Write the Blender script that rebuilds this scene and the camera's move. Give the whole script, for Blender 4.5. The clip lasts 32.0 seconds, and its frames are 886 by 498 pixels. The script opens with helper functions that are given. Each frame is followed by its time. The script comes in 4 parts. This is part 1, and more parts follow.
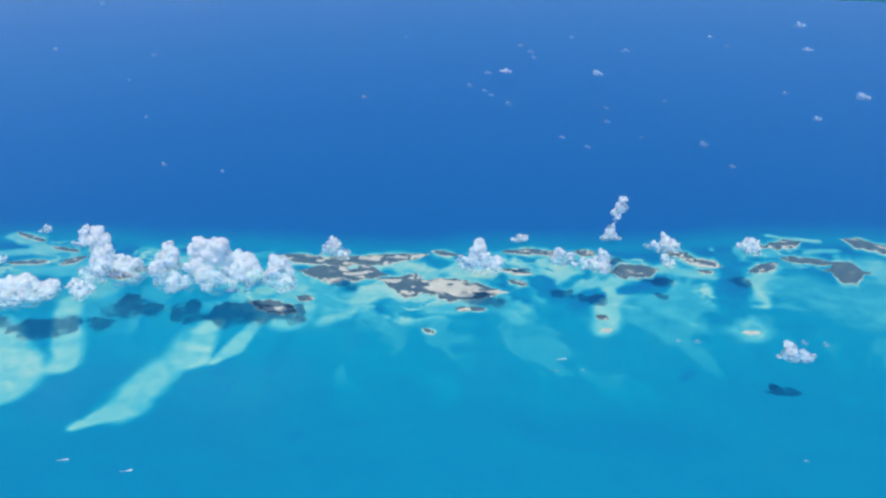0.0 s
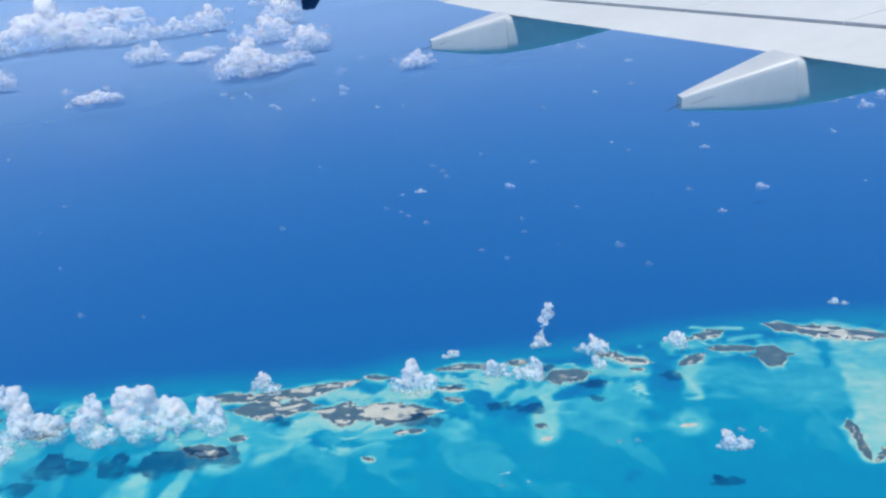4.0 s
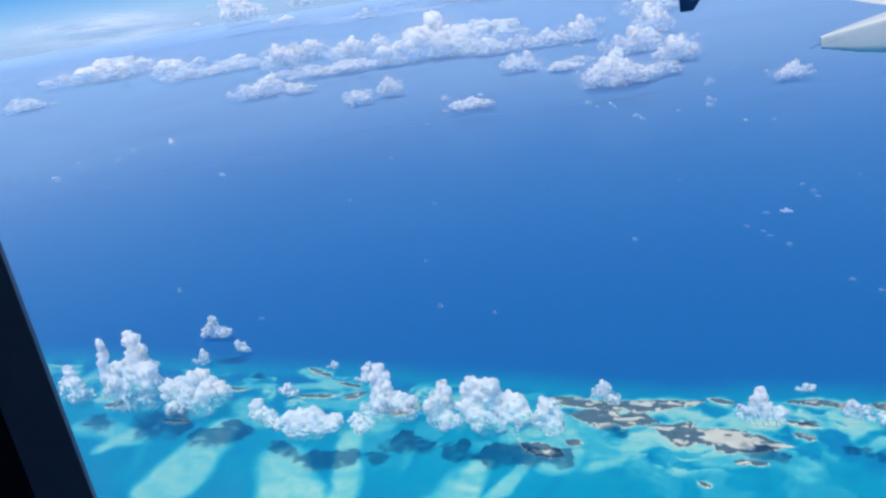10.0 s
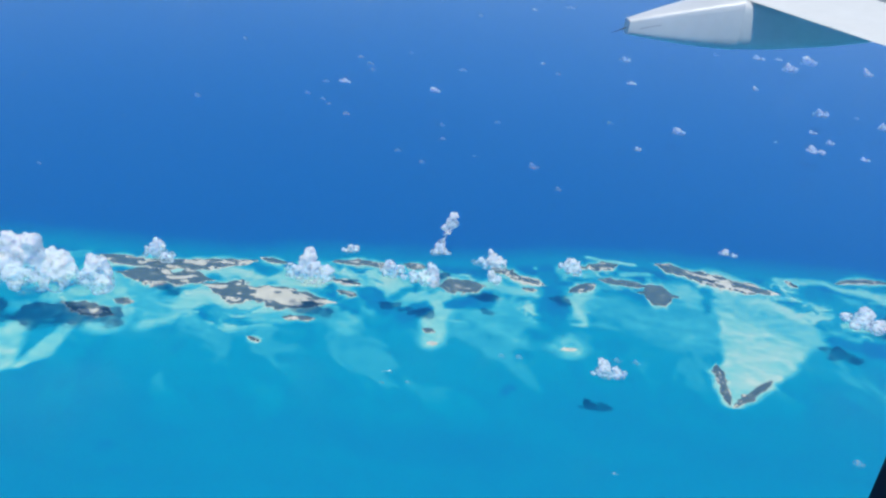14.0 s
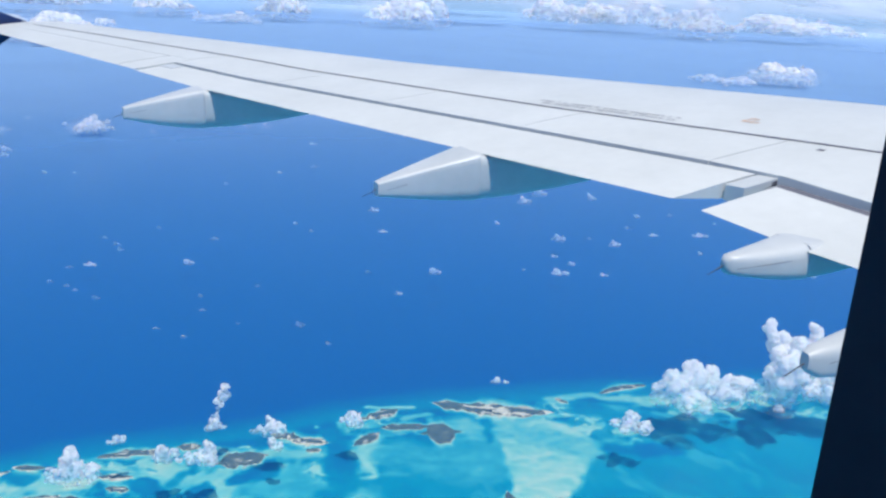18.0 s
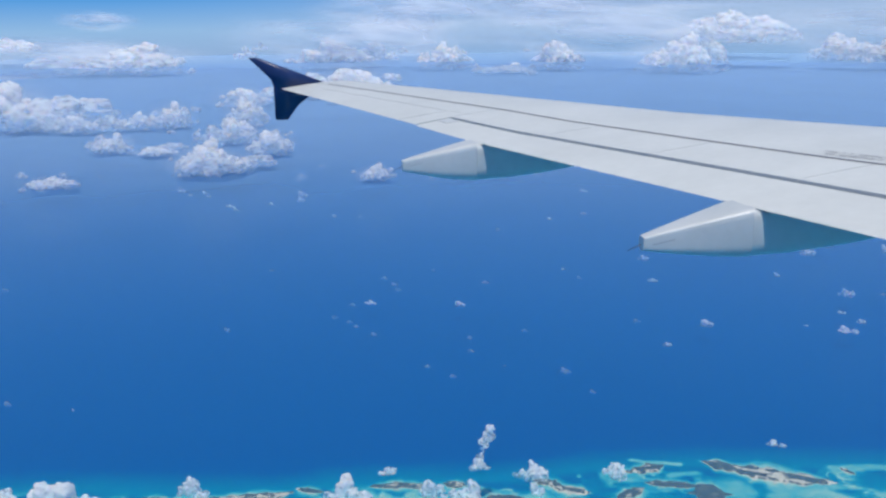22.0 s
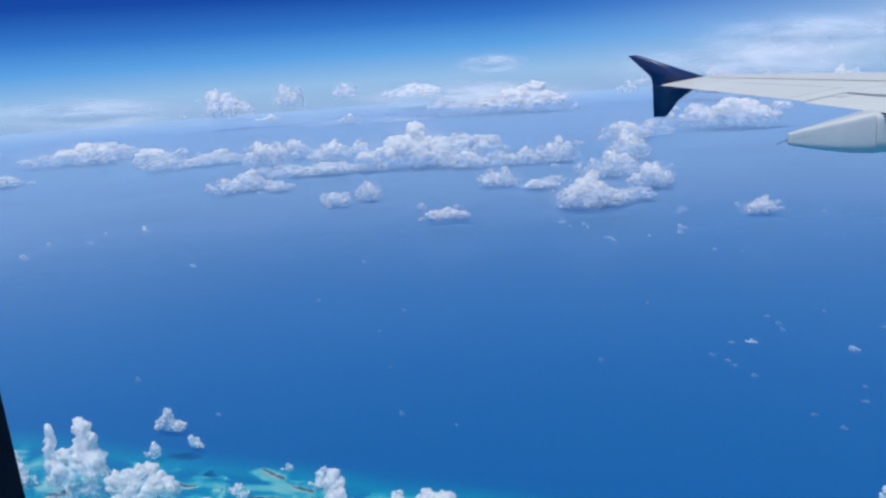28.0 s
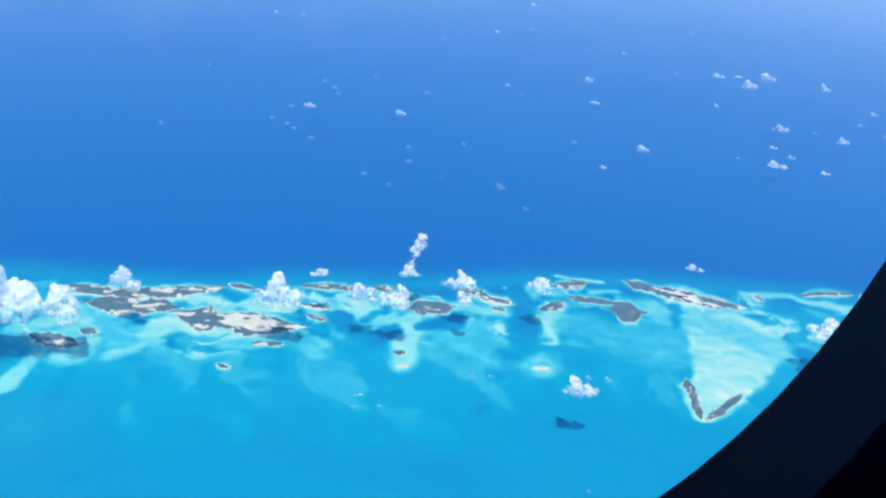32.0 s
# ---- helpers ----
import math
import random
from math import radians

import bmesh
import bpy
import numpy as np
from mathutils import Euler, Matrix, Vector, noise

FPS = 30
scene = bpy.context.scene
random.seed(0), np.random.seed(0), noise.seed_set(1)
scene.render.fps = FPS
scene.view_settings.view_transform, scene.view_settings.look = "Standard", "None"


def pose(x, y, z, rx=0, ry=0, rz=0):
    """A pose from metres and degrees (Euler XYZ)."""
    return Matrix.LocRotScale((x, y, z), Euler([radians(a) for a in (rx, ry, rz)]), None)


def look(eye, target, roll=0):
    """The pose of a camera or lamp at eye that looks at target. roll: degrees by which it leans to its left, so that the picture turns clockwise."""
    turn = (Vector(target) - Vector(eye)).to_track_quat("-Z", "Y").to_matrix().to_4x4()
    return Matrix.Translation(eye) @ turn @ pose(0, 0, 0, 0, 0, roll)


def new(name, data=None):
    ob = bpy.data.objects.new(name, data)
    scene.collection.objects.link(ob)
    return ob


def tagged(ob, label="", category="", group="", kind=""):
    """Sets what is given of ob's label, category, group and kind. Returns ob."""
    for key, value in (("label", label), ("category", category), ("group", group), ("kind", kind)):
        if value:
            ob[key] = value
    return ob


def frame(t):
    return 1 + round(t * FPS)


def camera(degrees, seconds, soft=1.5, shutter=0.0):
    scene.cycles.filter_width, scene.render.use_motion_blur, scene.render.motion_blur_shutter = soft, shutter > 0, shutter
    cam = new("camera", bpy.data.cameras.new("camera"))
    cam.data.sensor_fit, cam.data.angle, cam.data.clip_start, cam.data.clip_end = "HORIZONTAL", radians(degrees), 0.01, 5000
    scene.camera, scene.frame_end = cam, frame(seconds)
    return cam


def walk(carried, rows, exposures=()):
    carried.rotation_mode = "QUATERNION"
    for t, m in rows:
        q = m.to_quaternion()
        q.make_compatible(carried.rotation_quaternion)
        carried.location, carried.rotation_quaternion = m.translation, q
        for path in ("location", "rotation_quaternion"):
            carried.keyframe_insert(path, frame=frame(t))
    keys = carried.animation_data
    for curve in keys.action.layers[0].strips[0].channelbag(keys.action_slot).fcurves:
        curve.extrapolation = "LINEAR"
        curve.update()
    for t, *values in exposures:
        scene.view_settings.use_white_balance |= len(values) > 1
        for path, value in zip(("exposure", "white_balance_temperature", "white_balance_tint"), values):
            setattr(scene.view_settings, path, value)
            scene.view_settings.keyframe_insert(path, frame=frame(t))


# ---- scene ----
# The eye sits in a cabin seat at the height of the aircraft; the sea lies at z = 0, and the
# landscape is built small, so that sea, islands and horizon fit round the full-size wing.
EYE_Z = 280.0
PATH = [
    (0, 0.010, 0.090, 0.057, 14.86, -28.45, 2.66),
    (0.5, 0.010, 0.090, 0.059, 14.47, -28.66, 2.37),
    (1, 0.010, 0.090, 0.063, 13.89, -28.90, 2.14),
    (1.5, 0.010, 0.090, 0.070, 13.46, -28.96, 1.96),
    (2, 0.010, 0.090, 0.082, 13.10, -28.23, 1.97),
    (2.5, 0.012, 0.090, 0.101, 11.92, -26.13, 3.22),
    (3, 0.013, 0.089, 0.114, 10.98, -24.27, 4.48),
    (3.5, 0.013, 0.089, 0.125, 10.20, -22.79, 5.66),
    (4, 0.013, 0.089, 0.135, 9.28, -21.41, 5.90),
    (4.5, 0.013, 0.088, 0.148, 8.37, -19.67, 5.78),
    (6.5, -0.024, 0.047, 0.149, 8.13, -17.48, 4.36),
    (7, -0.030, 0.041, 0.129, 14.24, -17.01, 5.69),
    (7.5, -0.037, 0.029, 0.080, 20.37, -17.09, 7.25),
    (8, -0.050, 0.007, 0.054, 25.35, -16.74, 7.96),
    (8.5, -0.054, 0.002, 0.043, 29.51, -17.12, 8.53),
    (9, -0.055, 0.000, 0.038, 32.02, -17.32, 8.73),
    (9.5, -0.056, -0.000, 0.037, 32.79, -17.54, 8.95),
    (10, -0.055, 0.000, 0.041, 31.78, -18.07, 8.77),
    (10.5, -0.056, 0.000, 0.040, 29.47, -19.89, 7.85),
    (11, -0.055, 0.000, 0.037, 26.20, -21.83, 6.12),
    (11.5, -0.055, 0.000, 0.036, 22.02, -23.56, 3.38),
    (12, -0.053, 0.000, 0.037, 18.23, -26.11, 0.40),
    (12.5, -0.053, 0.000, 0.042, 13.73, -28.13, -1.81),
    (13, -0.055, 0.000, 0.051, 10.47, -28.29, -3.05),
    (13.5, -0.057, 0.001, 0.065, 6.23, -28.07, -4.59),
    (15.5, -0.080, 0.005, 0.147, -2.93, -25.74, -5.23),
    (16, -0.090, 0.007, 0.136, -6.65, -25.41, -5.46),
    (16.5, -0.096, 0.008, 0.139, -10.62, -24.78, -6.57),
    (17, -0.098, 0.008, 0.144, -11.58, -22.35, -5.75),
    (17.5, -0.099, 0.010, 0.151, -10.72, -19.26, -3.36),
    (18, -0.099, 0.010, 0.156, -11.50, -17.04, -2.70),
    (18.5, -0.091, 0.008, 0.161, -11.18, -15.77, -2.06),
    (19, -0.090, 0.007, 0.166, -10.66, -14.94, -1.90),
    (19.5, -0.081, 0.006, 0.170, -9.02, -13.83, -1.35),
    (20, -0.080, 0.005, 0.177, -7.06, -13.73, -0.45),
    (20.5, -0.080, 0.004, 0.185, -5.60, -13.62, 0.12),
    (21, -0.079, 0.001, 0.201, -2.90, -13.46, -0.25),
    (21.5, -0.074, 0.001, 0.206, 0.45, -13.54, 0.36),
    (22, -0.071, 0.002, 0.204, 5.62, -14.51, 0.38),
    (22.5, -0.064, 0.003, 0.177, 11.37, -14.14, 0.34),
    (23, -0.057, 0.003, 0.138, 15.08, -13.65, -0.05),
    (23.5, -0.049, 0.004, 0.094, 17.78, -13.49, -0.23),
    (24, -0.037, 0.003, 0.030, 20.37, -12.88, -0.27),
    (24.5, -0.028, 0.002, -0.030, 21.51, -11.91, -0.33),
    (25, -0.024, 0.002, -0.083, 22.83, -10.96, -0.28),
    (25.5, -0.024, 0.002, -0.127, 26.85, -10.41, 1.94),
    (27.5, -0.029, 0.001, -0.300, 30.89, -11.56, 4.55),
    (28, -0.037, 0.001, -0.347, 29.10, -11.65, 3.98),
    (28.5, -0.051, 0.000, -0.398, 24.10, -14.07, 1.54),
    (29, -0.067, 0.001, -0.401, 18.24, -15.70, -1.77),
    (29.5, -0.082, 0.001, -0.428, 13.68, -17.77, -4.21),
    (30, -0.089, 0.001, -0.458, 8.63, -20.66, -6.18),
    (30.5, -0.072, 0.000, -0.495, 3.25, -24.41, -5.03),
    (31, -0.070, 0.000, -0.499, 0.81, -26.73, -4.80),
    (31.5, -0.070, 0.000, -0.500, 0.62, -26.33, -4.95),
    (32, -0.070, 0.000, -0.500, 1.09, -25.97, -5.08),
]


def eye_pose(x, y, z, yaw, pitch, roll):
    return pose(x, y, EYE_Z + z, 90 + pitch, 0, yaw) @ pose(0, 0, 0, 0, 0, -roll)


scene.cycles.transparent_max_bounces = 20
cam = camera(51.0, 32.0, soft=2.5)
walk(cam, [(t, eye_pose(*p)) for t, *p in PATH],
     exposures=[(0, 0.17), (4.5, 0.14), (8, 0.12), (10, 0.2), (13, 0.22), (16, 0.3), (17.5, 0.27), (19.5, 0.04), (21, -0.07), (23, -0.12), (25, -0.15), (28, -0.05), (29.5, 0.0), (30.5, 0.22), (32, 0.58)])

# ---- light ----
SUN_TO = Vector((0.05, -0.36, 1.0)).normalized()
world = bpy.data.worlds.new("sky")
scene.world = world
world.use_nodes = True
wt = world.node_tree
wt.nodes.clear()
sky = wt.nodes.new("ShaderNodeTexSky")
sky.sky_type = "NISHITA"
sky.sun_disc = False
sky.sun_elevation = math.asin(SUN_TO.z)
sky.sun_rotation = math.atan2(SUN_TO.x, SUN_TO.y)
sky.altitude = 9000
sky.air_density = 1.6
sky.dust_density = 0.3
sky.ozone_density = 2.0
wbg = wt.nodes.new("ShaderNodeBackground")
wbg.inputs["Strength"].default_value = 0.15
wout = wt.nodes.new("ShaderNodeOutputWorld")
tint = wt.nodes.new("ShaderNodeMix")
tint.data_type, tint.blend_type = "RGBA", "MULTIPLY"
tint.inputs["Factor"].default_value = 1.0
tint.inputs["B"].default_value = (0.80, 1.04, 1.12, 1)
wt.links.new(sky.outputs["Color"], tint.inputs["A"])
wt.links.new(tint.outputs["Result"], wbg.inputs["Color"])
wt.links.new(wbg.outputs["Background"], wout.inputs["Surface"])
sun = new("sun", bpy.data.lights.new("sun", "SUN"))
sun.data.energy = 3.35
sun.data.angle = radians(2.0)
sun.data.color = (1.0, 0.96, 0.9)
sun.matrix_world = look(SUN_TO * 400, (0, 0, 0))


# ---- materials ----
def material(name, rough=0.5, metal=0.0, spec=0.5):
    m = bpy.data.materials.new(name)
    m.use_nodes = True
    nt = m.node_tree
    b = nt.nodes["Principled BSDF"]
    b.inputs["Roughness"].default_value = rough
    b.inputs["Metallic"].default_value = metal
    b.inputs["Specular IOR Level"].default_value = spec
    return m, nt, b


def noise_node(nt, scale, detail=4, rough=0.55, coord=None, dist=0.0):
    n = nt.nodes.new("ShaderNodeTexNoise")
    n.inputs["Scale"].default_value = scale
    n.inputs["Detail"].default_value = detail
    n.inputs["Roughness"].default_value = rough
    n.inputs["Distortion"].default_value = dist
    if coord is not None:
        nt.links.new(coord, n.inputs["Vector"])
    return n


def position(nt):
    return nt.nodes.new("ShaderNodeNewGeometry").outputs["Position"]


def local(nt):
    return nt.nodes.new("ShaderNodeTexCoord").outputs["Object"]


def ramp(nt, fac, stops):
    r = nt.nodes.new("ShaderNodeValToRGB")
    els = r.color_ramp.elements
    while len(els) < len(stops):
        els.new(0.5)
    for e, (p, c) in zip(els, stops):
        e.position, e.color = p, (*c, 1)
    nt.links.new(fac, r.inputs["Fac"])
    return r.outputs["Color"]


def bump(nt, b, height, strength, distance):
    n = nt.nodes.new("ShaderNodeBump")
    n.inputs["Strength"].default_value = strength
    n.inputs["Distance"].default_value = distance
    nt.links.new(height, n.inputs["Height"])
    nt.links.new(n.outputs["Normal"], b.inputs["Normal"])


def maths(nt, op, a, c):
    n = nt.nodes.new("ShaderNodeMath")
    n.operation = op
    for k, v in enumerate((a, c)):
        if isinstance(v, (int, float)):
            n.inputs[k].default_value = v
        else:
            nt.links.new(v, n.inputs[k])
    return n.outputs[0]


def two_tone(name, low, high, scale, rough=0.6, detail=5, spec=0.5, bump_h=0.0, bump_s=0.3, metal=0.0, world_space=False):
    m, nt, b = material(name, rough, metal, spec)
    co = position(nt) if world_space else local(nt)
    big = noise_node(nt, scale, detail, 0.6, co)
    fine = noise_node(nt, scale * 9, 3, 0.6, co)
    mix = maths(nt, "ADD", maths(nt, "MULTIPLY", big.outputs["Fac"], 0.7), maths(nt, "MULTIPLY", fine.outputs["Fac"], 0.3))
    nt.links.new(ramp(nt, mix, [(0.32, low), (0.68, high)]), b.inputs["Base Color"])
    if bump_h:
        bump(nt, b, mix, bump_s, bump_h)
    return m


# Sea: the colour of the water follows the depth of the bottom.
SEA, nt, b = material("sea_water", 0.32, 0.0, 0.35)
att = nt.nodes.new("ShaderNodeAttribute")
att.attribute_name = "depth"
co = position(nt)
n1 = noise_node(nt, 0.045, 6, 0.6, co, 1.2)
n2 = noise_node(nt, 0.35, 4, 0.6, co, 0.6)
n3 = noise_node(nt, 1.3, 4, 0.65, co, 0.8)
wob = maths(nt, "ADD", maths(nt, "MULTIPLY", n1.outputs["Fac"], 0.06), maths(nt, "ADD", maths(nt, "MULTIPLY", n2.outputs["Fac"], 0.07), maths(nt, "MULTIPLY", n3.outputs["Fac"], 0.05)))
dep = maths(nt, "ADD", att.outputs["Fac"], maths(nt, "SUBTRACT", wob, 0.09))
nt.links.new(ramp(nt, dep, [
    (0.0, (0.66, 0.70, 0.55)), (0.08, (0.44, 0.64, 0.53)), (0.18, (0.21, 0.57, 0.51)), (0.30, (0.05, 0.43, 0.49)),
    (0.45, (0.0, 0.28, 0.41)), (0.60, (0.002, 0.185, 0.365)), (0.78, (0.003, 0.105, 0.33)), (1.0, (0.004, 0.098, 0.325))]), b.inputs["Base Color"])
sw = noise_node(nt, 0.5, 5, 0.65, co)
bump(nt, b, sw.outputs["Fac"], 0.12, 0.5)

SAND = two_tone("coral_sand", (0.44, 0.43, 0.34), (0.70, 0.68, 0.54), 0.12, 0.9, world_space=True)
# Island scrub: the pale blue of the haze is mixed into its base colours.
SCRUB, nt, b = material("island_scrub", 0.9, 0.0, 0.2)
co = position(nt)
g1 = noise_node(nt, 0.16, 6, 0.65, co, 0.5)
g2 = noise_node(nt, 1.6, 4, 0.7, co)
mixv = maths(nt, "ADD", maths(nt, "MULTIPLY", g1.outputs["Fac"], 0.65), maths(nt, "MULTIPLY", g2.outputs["Fac"], 0.35))
nt.links.new(ramp(nt, mixv, [(0.30, (0.055, 0.105, 0.135)), (0.50, (0.080, 0.135, 0.160)), (0.59, (0.12, 0.165, 0.165)), (0.67, (0.36, 0.36, 0.31))]), b.inputs["Base Color"])
bump(nt, b, mixv, 0.6, 0.8)


def cloud_material(name, reach, body, scale, veil=0.0, base=0.9):
    """Bright droplets: light enters and leaves elsewhere. body: how dense a noise must be to close the cloud,
    veil: share that always lets light through, base: how far the flat underside dissolves."""
    m, nt, b = material(name, 1.0, 0.0, 0.0)
    b.inputs["Base Color"].default_value = (0.96, 0.96, 0.96, 1)
    b.inputs["Subsurface Weight"].default_value = 0.8
    b.inputs["Subsurface Radius"].default_value = (0.75, 0.9, 1.1)
    b.inputs["Subsurface Scale"].default_value = reach
    tex = nt.nodes.new("ShaderNodeTexCoord")
    sep = nt.nodes.new("ShaderNodeSeparateXYZ")
    nt.links.new(tex.outputs["Generated"], sep.inputs[0])
    low = maths(nt, "MULTIPLY", maths(nt, "MAXIMUM", maths(nt, "SUBTRACT", 0.55, sep.outputs["Z"]), 0.0), base)
    puffy = noise_node(nt, scale, 5, 0.6, tex.outputs["Generated"], 0.3)
    v = maths(nt, "ADD", puffy.outputs["Fac"], low)
    f = nt.nodes.new("ShaderNodeMapRange")
    f.interpolation_type = "SMOOTHSTEP"
    for key, q in (("From Min", body), ("From Max", body + 0.36), ("To Min", veil), ("To Max", 0.97)):
        f.inputs[key].default_value = q
    nt.links.new(v, f.inputs["Value"])
    through_light = nt.nodes.new("ShaderNodeBsdfTranslucent")
    through_light.inputs["Color"].default_value = (0.97, 0.97, 0.97, 1)
    drops = nt.nodes.new("ShaderNodeMixShader")
    drops.inputs[0].default_value = 0.45
    nt.links.new(b.outputs[0], drops.inputs[1])
    nt.links.new(through_light.outputs[0], drops.inputs[2])
    clear = nt.nodes.new("ShaderNodeBsdfTransparent")
    m2 = nt.nodes.new("ShaderNodeMixShader")
    nt.links.new(f.outputs["Result"], m2.inputs[0])
    nt.links.new(drops.outputs[0], m2.inputs[1])
    nt.links.new(clear.outputs[0], m2.inputs[2])
    nt.links.new(m2.outputs[0], nt.nodes["Material Output"].inputs["Surface"])
    return m


CLOUD = cloud_material("cloud_dense", 7.0, 0.52, 7.0, 0.10, 0.75)
CLOUD_THIN = cloud_material("cloud_thin", 4.0, 0.44, 5.5, 0.18, 0.35)
CLOUD_SMALL = cloud_material("cloud_small", 1.5, 0.40, 3.0, 0.2, 0.3)
CLOUD_FAINT = cloud_material("cloud_faint", 1.0, 0.28, 4.0, 0.55, 0.3)
CLOUD_FAR = cloud_material("cloud_far", 34.0, 0.50, 7.0, 0.10, 0.8)
CLOUD_FAR_THIN = cloud_material("cloud_far_thin", 20.0, 0.38, 6.0, 0.32, 0.4)
FOAM = two_tone("wake_foam", (0.6, 0.68, 0.7), (0.85, 0.88, 0.88), 1.5, 0.8)

# High veils: thin in the middle, gone at the rim.
def veil_material(name, dense):
    m = bpy.data.materials.new(name)
    m.use_nodes = True
    nt = m.node_tree
    nt.nodes.clear()
    co = local(nt)
    ln = nt.nodes.new("ShaderNodeVectorMath")
    ln.operation = "LENGTH"
    flat = nt.nodes.new("ShaderNodeVectorMath")
    flat.operation = "MULTIPLY"
    flat.inputs[1].default_value = (1, 0.6, 1)
    nt.links.new(co, flat.inputs[0])
    nt.links.new(flat.outputs[0], ln.inputs[0])
    rim = nt.nodes.new("ShaderNodeMapRange")
    rim.interpolation_type = "SMOOTHSTEP"
    for key, v in (("From Min", 0.25), ("From Max", 1.0), ("To Min", dense), ("To Max", 0.0)):
        rim.inputs[key].default_value = v
    nt.links.new(ln.outputs["Value"], rim.inputs["Value"])
    streak = nt.nodes.new("ShaderNodeVectorMath")
    streak.operation = "MULTIPLY"
    streak.inputs[1].default_value = (1.0, 1.0, 1.6)
    nt.links.new(co, streak.inputs[0])
    cn = noise_node(nt, 1.1, 4, 0.5, streak.outputs[0], 0.6)
    cr = nt.nodes.new("ShaderNodeMapRange")
    for key, v in (("From Min", 0.36), ("From Max", 0.62), ("To Min", 0.1), ("To Max", 1.0)):
        cr.inputs[key].default_value = v
    nt.links.new(cn.outputs["Fac"], cr.inputs["Value"])
    cd = nt.nodes.new("ShaderNodeBsdfDiffuse")
    cd.inputs["Color"].default_value = (0.9, 0.91, 0.94, 1)
    ct = nt.nodes.new("ShaderNodeBsdfTransparent")
    cm = nt.nodes.new("ShaderNodeMixShader")
    cout = nt.nodes.new("ShaderNodeOutputMaterial")
    nt.links.new(maths(nt, "MULTIPLY", rim.outputs["Result"], cr.outputs["Result"]), cm.inputs[0])
    nt.links.new(ct.outputs[0], cm.inputs[1])
    nt.links.new(cd.outputs[0], cm.inputs[2])
    nt.links.new(cm.outputs[0], cout.inputs["Surface"])
    return m


CIRRUS = veil_material("cirrus_veil", 0.92)
VAPOUR = veil_material("vapour_veil", 0.50)

# Haze over the sea, painted on a sheet: opacity and tint grow with distance.
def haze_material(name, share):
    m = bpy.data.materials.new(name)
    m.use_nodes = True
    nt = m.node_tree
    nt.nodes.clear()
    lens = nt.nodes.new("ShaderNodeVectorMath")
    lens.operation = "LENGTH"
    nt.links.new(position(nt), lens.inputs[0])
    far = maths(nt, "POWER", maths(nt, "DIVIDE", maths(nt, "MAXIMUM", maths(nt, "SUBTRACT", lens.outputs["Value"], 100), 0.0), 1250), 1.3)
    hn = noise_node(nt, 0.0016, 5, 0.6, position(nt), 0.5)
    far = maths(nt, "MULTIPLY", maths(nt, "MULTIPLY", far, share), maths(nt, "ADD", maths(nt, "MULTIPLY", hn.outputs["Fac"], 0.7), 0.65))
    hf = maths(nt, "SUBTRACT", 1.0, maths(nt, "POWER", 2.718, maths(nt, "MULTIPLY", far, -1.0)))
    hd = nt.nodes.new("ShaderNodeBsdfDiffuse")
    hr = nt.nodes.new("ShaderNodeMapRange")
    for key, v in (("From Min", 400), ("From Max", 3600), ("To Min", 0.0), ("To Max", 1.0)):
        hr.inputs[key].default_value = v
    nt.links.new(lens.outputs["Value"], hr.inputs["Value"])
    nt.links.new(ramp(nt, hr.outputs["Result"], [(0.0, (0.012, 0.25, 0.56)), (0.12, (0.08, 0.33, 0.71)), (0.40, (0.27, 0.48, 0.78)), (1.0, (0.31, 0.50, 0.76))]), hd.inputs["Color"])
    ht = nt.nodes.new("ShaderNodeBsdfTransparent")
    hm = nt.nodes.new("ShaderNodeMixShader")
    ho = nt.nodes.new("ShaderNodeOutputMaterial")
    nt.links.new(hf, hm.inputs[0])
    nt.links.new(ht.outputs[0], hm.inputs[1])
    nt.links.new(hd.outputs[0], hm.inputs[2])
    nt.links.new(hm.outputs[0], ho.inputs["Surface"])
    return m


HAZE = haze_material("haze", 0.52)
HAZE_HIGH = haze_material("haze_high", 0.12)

# Air at the edge of the sea: pale and moist low down, deep blue above, paler towards the sun's side.
HORIZON = bpy.data.materials.new("horizon_air")
HORIZON.use_nodes = True
nt = HORIZON.node_tree
nt.nodes.clear()
place = nt.nodes.new("ShaderNodeSeparateXYZ")
nt.links.new(position(nt), place.inputs[0])
hz = nt.nodes.new("ShaderNodeMapRange")
for key, v in (("From Min", -50), ("From Max", 850)):
    hz.inputs[key].default_value = v
nt.links.new(place.outputs["Z"], hz.inputs["Value"])
blue = ramp(nt, hz.outputs["Result"], [(0.0, (0.28, 0.45, 0.74)), (0.14, (0.31, 0.48, 0.75)), (0.26, (0.31, 0.53, 0.82)), (0.42, (0.11, 0.37, 0.80)), (0.58, (0.035, 0.19, 0.62)), (0.75, (0.010, 0.075, 0.40)), (1.0, (0.005, 0.04, 0.30))])
pale = ramp(nt, hz.outputs["Result"], [(0.0, (0.26, 0.45, 0.76)), (0.16, (0.29, 0.48, 0.77)), (0.27, (0.38, 0.55, 0.80)), (0.45, (0.38, 0.54, 0.82)), (0.7, (0.10, 0.28, 0.66)), (1.0, (0.03, 0.12, 0.46))])
side = nt.nodes.new("ShaderNodeMapRange")
side.interpolation_type = "SMOOTHSTEP"
for key, v in (("From Min", -2200), ("From Max", 900)):
    side.inputs[key].default_value = v
nt.links.new(place.outputs["X"], side.inputs["Value"])
airy = nt.nodes.new("ShaderNodeMix")
airy.data_type = "RGBA"
nt.links.new(side.outputs["Result"], airy.inputs["Factor"])
nt.links.new(blue, airy.inputs["A"])
nt.links.new(pale, airy.inputs["B"])
glow = nt.nodes.new("ShaderNodeEmission")
